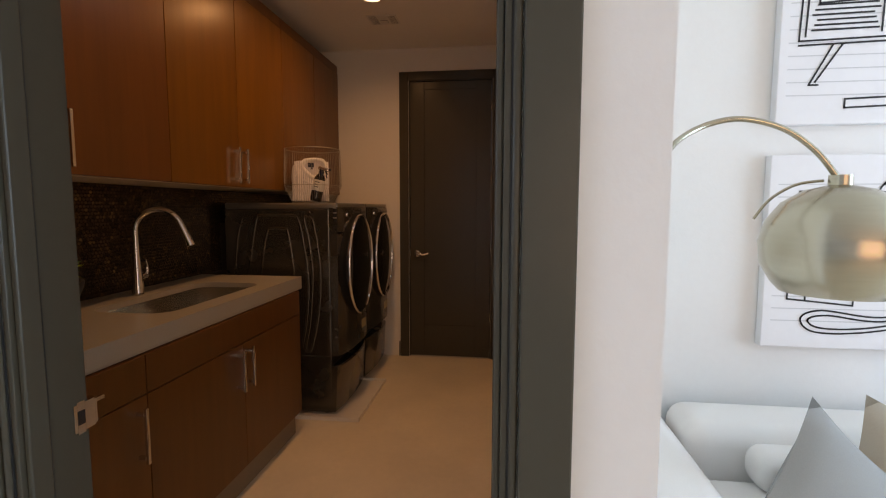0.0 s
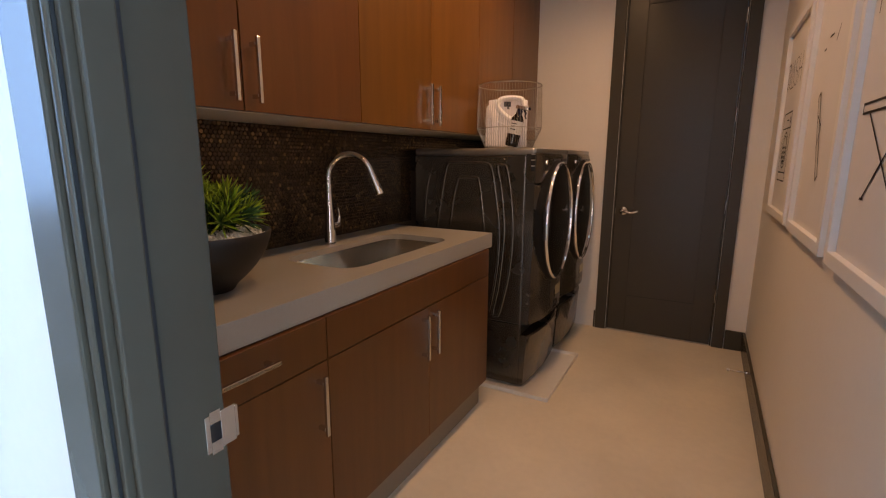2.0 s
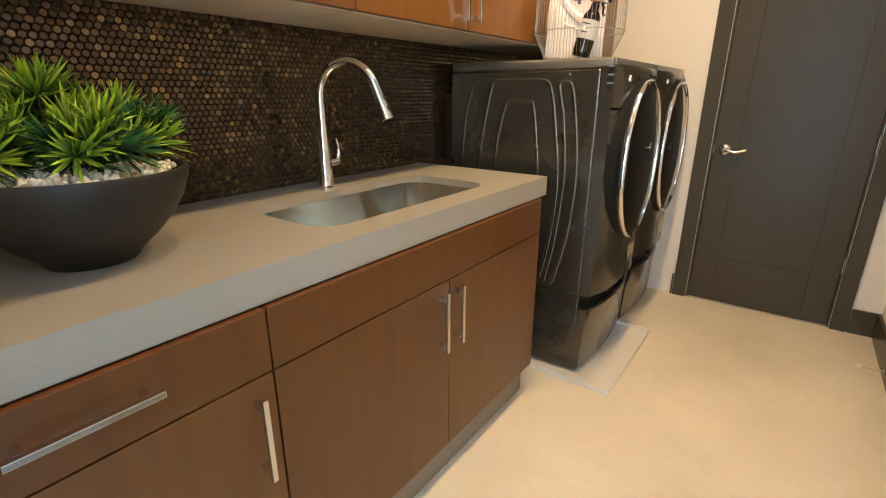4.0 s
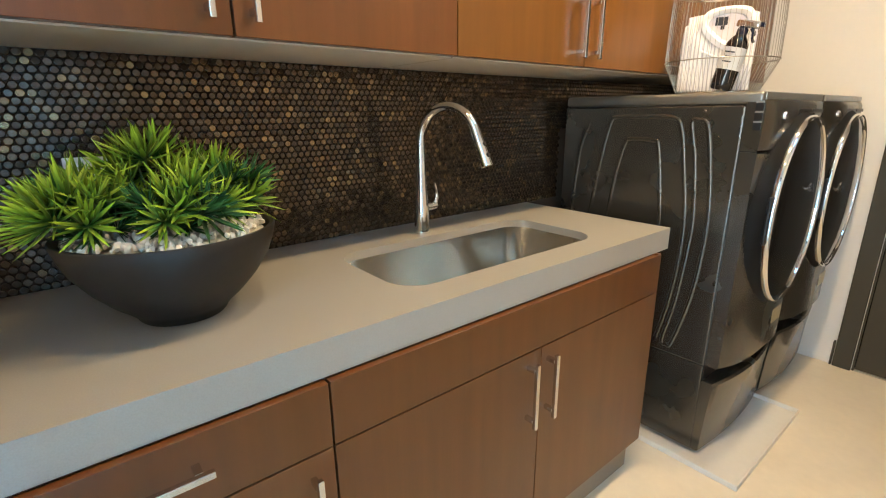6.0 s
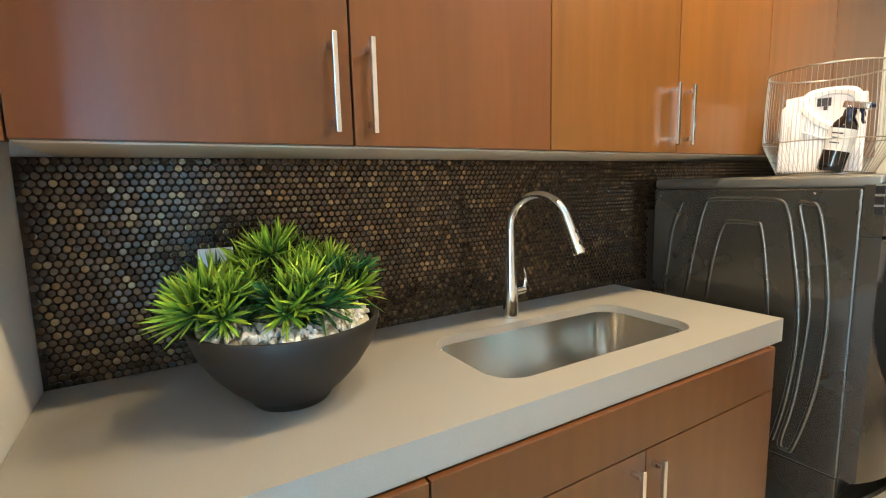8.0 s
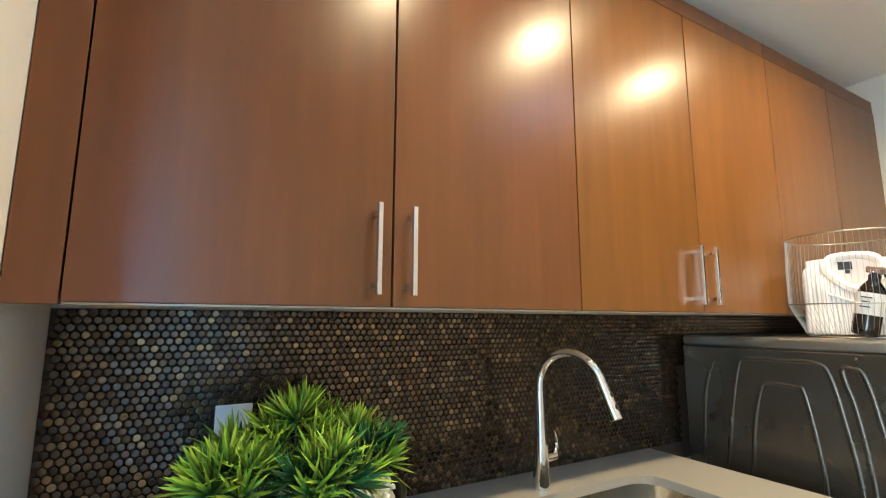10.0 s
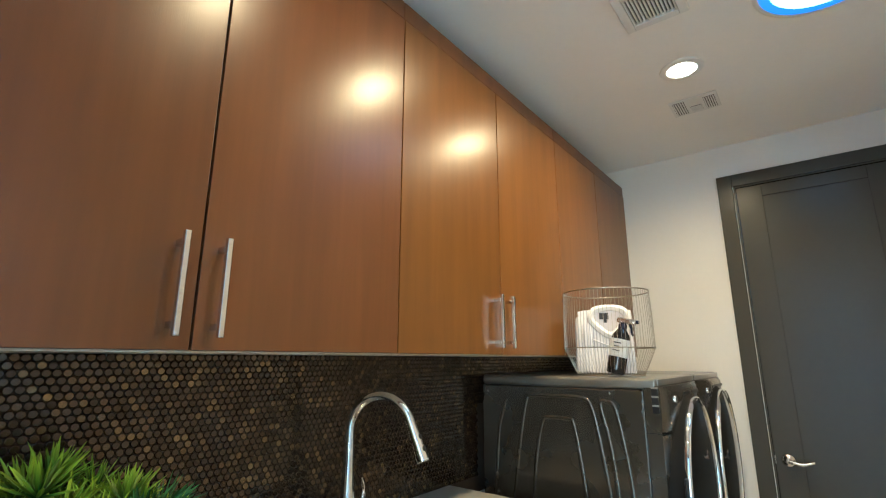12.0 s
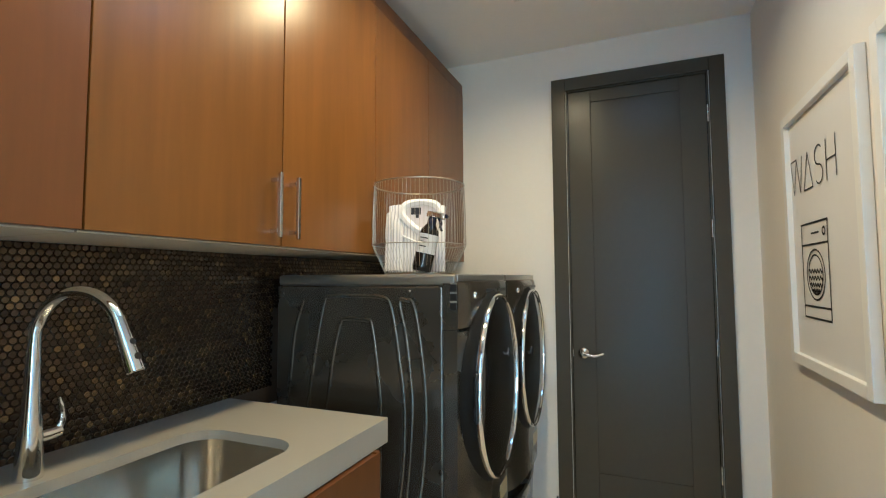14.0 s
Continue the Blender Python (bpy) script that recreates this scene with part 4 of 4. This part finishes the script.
c = 0.250
wash = [[(0.128, 1.508), (0.372, 1.508), (0.372, 1.187), (0.128, 1.187), (0.128, 1.508)], [(0.128, 1.436), (0.372, 1.436)], [(0.128, 1.226), (0.372, 1.226)],
        [(0.225, 1.473), (0.295, 1.473)], circle2(0.340, 1.473, 0.012, 14), circle2(c, 1.333, 0.084), circle2(c, 1.333, 0.066)]
for z, h in ((1.345, 0.062), (1.322, 0.062), (1.299, 0.052), (1.279, 0.034)):
    wash.append([(c - h + 2 * h * i / 24, z + 0.006 * math.sin(i * 1.3)) for i in range(25)])
framed(3.724, "white framed print of a line-drawn washing machine on the laundry wall", wash, 0.0065, "WASH")
pin = [[(0.22, 1.50), (0.36, 1.22)], [(0.25, 1.515), (0.39, 1.235)], [(0.22, 1.50), (0.25, 1.515)], [(0.36, 1.22), (0.39, 1.235)], [(0.25, 1.44), (0.33, 1.40), (0.30, 1.33)],
       [(0.20, 1.66), (0.23, 1.66)], [(0.27, 1.69), (0.33, 1.69)], [(0.38, 1.66), (0.42, 1.70)]]
framed(2.968, "white framed print of a line-drawn clothes peg on the laundry wall", pin, 0.006)
iron = [[(0.09, 1.42), (0.475, 1.42), (0.475, 1.398), (0.09, 1.398), (0.09, 1.42)], [(0.15, 1.395), (0.40, 1.20)], [(0.43, 1.395), (0.19, 1.20)],
        [(0.178, 1.20), (0.205, 1.20)], [(0.385, 1.20), (0.412, 1.20)], [(0.36, 1.44), (0.45, 1.44), (0.45, 1.50), (0.435, 1.55), (0.40, 1.585), (0.375, 1.545), (0.36, 1.49), (0.36, 1.44)],
        [(0.385, 1.46), (0.385, 1.525), (0.42, 1.525), (0.42, 1.46), (0.385, 1.46)]]
framed(2.223, "white framed print of a line-drawn iron on its board", iron, 0.006, "IRON")

# ---- ceiling fittings ----
LENS = glow("lamp_lens", (1.0, 0.86, 0.66), 16.0)
for lx, ly in LAMPS:
    ob = thing("downlight", "round white recessed ceiling downlight, switched on", "downlight", (lx, ly, CEIL), "downlights")
    part("trim_ring", lathe([(0.060, -0.0005), (0.088, -0.0005), (0.086, -0.006), (0.066, -0.010), (0.060, -0.008)], 40), WHITE, ob, "", True)
    part("lens", lathe([(0, -0.004), (0.0605, -0.004), (0.0605, -0.0015), (0, -0.0015)], 40), LENS, ob, "glowing warm white lens")
ob = thing("tubular_skylight", "round tubular skylight with a glowing bluish daylight lens", "skylight", (-0.03, 2.965, CEIL))
part("trim_ring", lathe([(0.196, -0.0005), (0.214, -0.0005), (0.213, -0.006), (0.205, -0.010), (0.196, -0.008)], 56), WHITE, ob, "", True)
part("lens_edge", lathe([(0.165, -0.0065), (0.1965, -0.005), (0.1965, -0.001), (0.165, -0.001)], 56), glow("lens_edge_blue", (0.07, 0.26, 1.0), 1.6), ob, "deep blue edge of the lens")
part("lens", lathe([(0, -0.009), (0.1, -0.0085), (0.1652, -0.006), (0.1652, -0.001), (0, -0.001)], 56), glow("sky_lens", (0.55, 0.85, 1.0), 4.0), ob, "bright bluish white lens")

VENT_WHITE = mat("vent_white", (0.72, 0.71, 0.68), 0.5, var=0.03)
grille = thing("exhaust_grille", "square white ceiling exhaust grille with slats", "vent", (-0.53, 2.755, CEIL))
part("backing", box(-0.085, 0.085, -0.085, 0.085, -0.004, -0.0005), mat("vent_dark", (0.10, 0.095, 0.09), 0.8, var=0.1), grille)
for x0, x1, y0, y1 in ((-0.108, -0.076, -0.108, 0.108), (0.076, 0.108, -0.108, 0.108), (-0.076, 0.076, -0.108, -0.076), (-0.076, 0.076, 0.076, 0.108)):
    part("frame", box(x0, x1, y0, y1, -0.016, -0.0005, 0.003), VENT_WHITE, grille)
for i in range(13):
    x = -0.0715 + 0.0119 * i
    part("slat", box(x - 0.003, x + 0.003, -0.0758, 0.0758, -0.013, -0.004, 0.0008), VENT_WHITE, grille)
reg = thing("air_register", "white ceiling air register with three louvred sections", "vent", (-0.545, 3.612, CEIL))
part("plate", box(-0.105, 0.105, -0.085, 0.085, -0.006, -0.0005, 0.002), VENT_WHITE, reg)
DARKV = mat("register_dark", (0.16, 0.155, 0.15), 0.8, var=0.1)
for x0, x1, y0, y1, along in ((-0.09, -0.038, -0.068, 0.068, "y"), (-0.022, 0.028, 0.005, 0.060, "x"), (0.044, 0.092, -0.055, 0.068, "y")):
    sec = part("section", box(x0, x1, y0, y1, -0.0075, -0.006), DARKV, reg, "dark louvre opening")
    n = 5
    for i in range(n):
        if along == "y":
            x = x0 + (i + 0.5) * (x1 - x0) / n
            b = box(x - 0.0025, x + 0.0025, y0, y1, -0.0115, -0.0074, 0.0006)
        else:
            y = y0 + (i + 0.5) * (y1 - y0) / n
            b = box(x0, x1, y - 0.0025, y + 0.0025, -0.0115, -0.0074, 0.0006)
        part("louvre", b, VENT_WHITE, sec)

# ---- hall: light switch ----
sw = thing("light_switch", "white two-gang rocker light switch on the hall wall", "light switch", (-0.894, IN0, 1.130))
part("cover_plate", box(-0.0585, 0.0585, -0.006, -0.0005, -0.0575, 0.0575, 0.002), WHITE, sw)
for x in (-0.023, 0.023):
    part("rocker", box(x - 0.0165, x + 0.0165, -0.0105, -0.0062, -0.034, 0.034, 0.0018), WHITE, sw)

# ---- sitting area ----
SOFA = mat("white_upholstery", (0.85, 0.82, 0.79), 0.9, var=0.03, scale=300, stain=0.03, bump=0.3, bscale=350, distance=0.0008)
GREYP = mat("grey_linen", (0.30, 0.31, 0.30), 0.95, var=0.10, scale=400, bump=0.4, bscale=400, distance=0.0008)
BEIGEP = mat("beige_linen", (0.42, 0.37, 0.30), 0.95, var=0.10, scale=400, bump=0.4, bscale=400, distance=0.0008)


def soft_box(x0, x1, y0, y1, z0, z1, r=0.05):
    bm = box(x0, x1, y0, y1, z0, z1, r, 5)
    return bm


sofa = thing("sofa", "white upholstered sofa with plump cushions against the white wall", "sofa", (0, 0, 0))
part("base", soft_box(0.56, 3.0, 1.15, 2.06, 0.06, 0.30, 0.03), SOFA, sofa, "", True)
part("armrest", soft_box(0.56, 0.92, 1.15, 2.06, 0.30, 0.575, 0.08), SOFA, sofa, "", True)
part("backrest", soft_box(0.925, 3.0, 1.80, 2.06, 0.30, 0.60, 0.07), SOFA, sofa, "", True)
part("seat_cushion", soft_box(0.925, 1.95, 1.17, 1.80, 0.302, 0.44, 0.05), SOFA, sofa, "", True)
part("seat_cushion", soft_box(1.955, 2.99, 1.17, 1.80, 0.302, 0.44, 0.05), SOFA, sofa, "", True)
part("back_cushion", soft_box(1.10, 1.95, 1.68, 1.83, 0.43, 0.56, 0.055), SOFA, sofa, "", True)
for fx in (0.66, 2.9):
    for fy in (1.22, 2.0):
        part("leg", lathe([(0, 0), (0.018, 0), (0.022, 0.061), (0, 0.061)], 14, m=pose(fx, fy, 0)), BLACK, sofa)


def pillow(m, material, label, s=0.23):
    bm = bmesh.new()
    bmesh.ops.create_grid(bm, x_segments=14, y_segments=14, size=1)
    other = bmesh.new()
    bmesh.ops.create_grid(other, x_segments=14, y_segments=14, size=1)
    for b, sg in ((bm, 1), (other, -1)):
        for v in b.verts:
            u, w = v.co.x, v.co.y
            pinch = 1 - 0.10 * (1 - abs(u) ** 2) * abs(w) - 0.10 * (1 - abs(w) ** 2) * abs(u)
            puff = ((1 - u * u) * (1 - w * w)) ** 0.55
            v.co = Vector((u * s * pinch, w * s * pinch, sg * 0.075 * puff))
    join(bm, other)
    bmesh.ops.remove_doubles(bm, verts=bm.verts[:], dist=1e-4)
    bmesh.ops.recalc_face_normals(bm, faces=bm.faces[:])
    ob = part("throw_pillow", bm, material, None, "", True)
    ob.matrix_basis = m
    return tagged(ob, label, "pillow", "sofa pillows")


pillow(pose(1.19, 1.50, 0.49, 70, 42, 6), GREYP, "grey linen throw pillow standing on one corner on the sofa")
pillow(pose(1.50, 1.60, 0.49, 72, 20, -8), BEIGEP, "beige linen throw pillow leaning on the sofa back")
pillow(pose(1.98, 1.60, 0.62, 72, 8, -4), GREYP, "grey linen throw pillow leaning on the sofa back")


def canvas(x0, z0, w, h, label, dark, pale):
    ob = thing("canvas_print", label, "canvas print", (0, 0, 0), "sitting area canvases")
    part("stretched_canvas", box(x0, x0 + w, HY1 - 0.04, HY1 - 0.001, z0, z0 + h, 0.003), mat("canvas_white", (0.80, 0.79, 0.80), 0.8, var=0.02, bump=0.2, bscale=500, distance=0.0005), ob)
    place = lambda u, v, lift: (x0 + u, HY1 - 0.041 - lift, z0 + v)
    tagged(part("pale_ruling", strokes(pale, 0.004, place, 0.0), mat("pale_grey_ink", (0.60, 0.60, 0.61), 0.8, var=0.05), ob), kind="stuff")
    tagged(part("drawing", strokes(dark, 0.0065, place, 0.001), INK, ob, "black ink line drawing"), kind="stuff")
    return ob


pale = [[(0.03, 0.10 + 0.045 * i), (0.60, 0.10 + 0.045 * i)] for i in range(12)]
bag = [[(0.08, 0.26), (0.08, 0.18), (0.30, 0.16), (0.30, 0.24)], [(0.14, 0.245), (0.14, 0.175)], [(0.16, 0.235), (0.28, 0.232)], [(0.16, 0.20), (0.28, 0.195)],
       [(v.x, v.z) for v in spline([(0.62, 0, 0.17), (0.40, 0, 0.12), (0.20, 0, 0.14), (0.13, 0, 0.11), (0.18, 0, 0.06), (0.36, 0, 0.065), (0.62, 0, 0.12)], 8)],
       [(v.x, v.z) for v in spline([(0.62, 0, 0.155), (0.40, 0, 0.105), (0.22, 0, 0.122), (0.155, 0, 0.105), (0.20, 0, 0.075), (0.36, 0, 0.08), (0.62, 0, 0.135)], 8)],
       circle2(0.50, 0.54, 0.15, 30, 0.11), [(0.10, 0.57), (0.22, 0.57), (0.22, 0.55), (0.10, 0.55), (0.10, 0.57)]]
bag += [[(0.50, 0.54), (0.50 + 0.15 * math.cos(a * 0.26), 0.54 + 0.11 * math.sin(a * 0.26))] for a in range(24)]
canvas(1.266, 0.805, 0.66, 0.70, "white canvas print of a handbag and fan drawn in black lines", bag, pale)
dresser = [[(0.08, 0.80), (0.06, 0.285), (0.64, 0.30)], [(0.10, 0.80), (0.08, 0.30)], [(0.06, 0.27), (0.64, 0.285)], [(0.36, 0.80), (0.35, 0.31)], [(0.33, 0.80), (0.32, 0.31)],
           [(0.17, 0.27), (0.10, 0.135), (0.13, 0.135)], [(0.20, 0.27), (0.12, 0.145)], [(0.46, 0.27), (0.62, 0.145)], [(0.43, 0.27), (0.60, 0.12)],
           [(0.12, 0.44), (0.28, 0.45), (0.28, 0.42), (0.12, 0.41), (0.12, 0.44)], [(0.12, 0.56), (0.28, 0.57), (0.28, 0.54), (0.12, 0.53), (0.12, 0.56)], [(0.38, 0.34), (0.64, 0.35)],
           [(0.22, 0.085), (0.36, 0.09), (0.36, 0.06), (0.22, 0.055), (0.22, 0.085)]]
dresser += [[(0.10 + 0.008 * (i % 3), 0.32 + 0.017 * i), (0.31 - 0.006 * (i % 4), 0.324 + 0.017 * i)] for i in range(28) if not 5 < i < 8 and not 12 < i < 15]
dresser += [[(0.37 + 0.012 * (i % 2), 0.37 + 0.018 * i), (0.63, 0.375 + 0.018 * i)] for i in range(22)]
canvas(1.270, 1.610, 0.66, 0.80, "white canvas print of a dresser drawn in black lines", dresser, pale)

BRASSY = mat("brushed_shade_metal", (0.46, 0.40, 0.31), 0.24, 1.0, var=0.08, scale=12, stretch=(1, 1, 30), rvar=0.05)
arc = thing("arc_lamp", "arched floor lamp with a brushed metal dome shade", "floor lamp", (0, 1.3, 0))
part("base", lathe([(0, 0), (0.05, 0), (0.05, 0.02), (0.045, 0.024), (0, 0.026)], 32, m=pose(0.575, -0.20, 0)), BRASSY, arc, "", True)
part("stem", tube(spline([(0.575, -0.20, 0.0), (0.575, -0.20, 0.7), (0.583, -0.19, 1.26), (0.622, -0.10, 1.405), (0.70, -0.02, 1.474), (0.795, 0.0, 1.503), (0.885, 0.0, 1.484), (0.955, 0.0, 1.436), (1.004, 0.0, 1.376)], 8), 0.0062, 12), BRASSY, arc, "", True)
part("cap", lathe([(0, 0.0), (0.021, 0.0), (0.021, 0.026), (0, 0.028)], 24, m=pose(1.008, 0, 1.358)), BRASSY, arc, "", True)
shade = [(0.02, 0.232), (0.06, 0.222), (0.10, 0.196), (0.128, 0.155), (0.139, 0.11), (0.134, 0.062), (0.112, 0.022), (0.096, 0.004), (0.094, 0.006), (0.11, 0.024), (0.131, 0.064), (0.136, 0.11), (0.125, 0.153), (0.098, 0.193), (0.058, 0.219), (0.02, 0.229)]
part("shade", lathe(shade, 56, m=pose(1.008, 0, 1.132)), BRASSY, arc, "dome shade of brushed metal", True)
part("bulb", lathe([(0, 0.10), (0.02, 0.105), (0.03, 0.13), (0.02, 0.16), (0.012, 0.2), (0, 0.22)], 20, m=pose(1.008, 0, 1.132)), WHITE, arc, "", True)
part("shade_rod", tube(spline([(0.988, 0.02, 1.374), (0.94, 0.03, 1.366), (0.89, 0.03, 1.335), (0.858, 0.03, 1.292)], 6), 0.003, 8), BRASSY, arc, "", True)

# ---- splashback of penny tiles ----
def tile_material(name, per_object):
    m = bpy.data.materials.new(name)
    m.use_nodes = True
    n, l = m.node_tree.nodes, m.node_tree.links
    b = n["Principled BSDF"]
    src = n.new("ShaderNodeObjectInfo" if per_object else "ShaderNodeNewGeometry")
    ramp = n.new("ShaderNodeValToRGB")
    e = ramp.color_ramp.elements
    e[0].position, e[0].color = 0.0, (0.046, 0.031, 0.021, 1)
    e[1].position, e[1].color = 1.0, (0.25, 0.17, 0.078, 1)
    for p, col in ((0.5, (0.074, 0.050, 0.032, 1)), (0.78, (0.104, 0.069, 0.041, 1)), (0.92, (0.150, 0.101, 0.052, 1))):
        x = e.new(p)
        x.color = col
    out = src.outputs["Random" if per_object else "Random Per Island"]
    l.new(out, ramp.inputs[0])
    co = n.new("ShaderNodeTexCoord")
    ns = n.new("ShaderNodeTexNoise")
    ns.inputs["Scale"].default_value = 160
    l.new(co.outputs["Object"], ns.inputs[0])
    ma = n.new("ShaderNodeMath")
    ma.operation = "MULTIPLY_ADD"
    l.new(ns.outputs[0], ma.inputs[0])
    ma.inputs[1].default_value, ma.inputs[2].default_value = 0.7, 0.65
    sc = n.new("ShaderNodeVectorMath")
    sc.operation = "SCALE"
    l.new(ramp.outputs[0], sc.inputs[0])
    l.new(ma.outputs[0], sc.inputs["Scale"])
    l.new(sc.outputs[0], b.inputs["Base Color"])
    b.inputs["Metallic"].default_value = 0.85
    b.inputs["Roughness"].default_value = 0.25
    b.inputs["Coat Weight"].default_value = 0.45
    b.inputs["Coat Roughness"].default_value = 0.05
    return m


splash = tagged(part("splashback", box(LEFT + 0.0005, TILE - 0.001, 0.9665, END - 0.001, 0.85, 1.4195), GROUT), "splashback of small round glazed brown and bronze tiles", "splashback", kind="structure")
TP = 0.0182
TILE_MAT, TILE_PART = tile_material("bronze_penny_tile", False), tile_material("bronze_penny_tile_single", True)
NS = 12
prof_t = ((0.0088, 0.0), (0.0088, 0.0020), (0.0080, 0.0029), (0.0066, 0.0032))


def tile_shape(y, z, ty, tz, verts, faces, x0=TILE - 0.001):
    base = len(verts)
    for r, h in prof_t:
        for k in range(NS):
            a = 2 * math.pi * (k + 0.5) / NS
            dy, dz = r * math.cos(a), r * math.sin(a)
            verts.append((x0 + h + (dy * ty + dz * tz if h else 0), y + dy, z + dz))
    for q in range(len(prof_t) - 1):
        for k in range(NS):
            j = (k + 1) % NS
            faces.append((base + q * NS + k, base + q * NS + j, base + (q + 1) * NS + j, base + (q + 1) * NS + k))
    faces.append(tuple(base + (len(prof_t) - 1) * NS + k for k in range(NS)))


def tile_mesh(verts, faces, material):
    me = bpy.data.meshes.new("tile")
    me.from_pydata(verts, [], faces)
    me.polygons.foreach_set("use_smooth", [len(f) == 4 for f in faces])
    me.materials.append(material)
    return me


singles = []
for k in range(6):
    vs, fs = [], []
    tile_shape(0, 0, rng.uniform(-0.045, 0.045), rng.uniform(-0.045, 0.045), vs, fs, 0)
    singles.append(tile_mesh(vs, fs, TILE_PART))
verts, faces, count = [], [], 0
rows_n = 32
for r in range(rows_n):
    z = 0.9225 + r * TP * 0.866
    y = 0.976 + (TP / 2 if r % 2 else 0)
    while y < END - 0.012:
        if y < 3.02 or z > 1.22:
            if 1.50 < y < 1.765 and z > 1.08 and count < 300:
                ob = new("tile", singles[count % 6])
                ob.parent = splash
                ob.location = (TILE - 0.001, y + rng.uniform(-0.0003, 0.0003), z + rng.uniform(-0.0003, 0.0003))
                count += 1
            else:
                tile_shape(y + rng.uniform(-0.0003, 0.0003), z + rng.uniform(-0.0003, 0.0003), rng.uniform(-0.045, 0.045), rng.uniform(-0.045, 0.045), verts, faces)
        y += TP
rest = new("tile_field", tile_mesh(verts, faces, TILE_MAT))
rest.parent = splash
tagged(rest, kind="stuff")
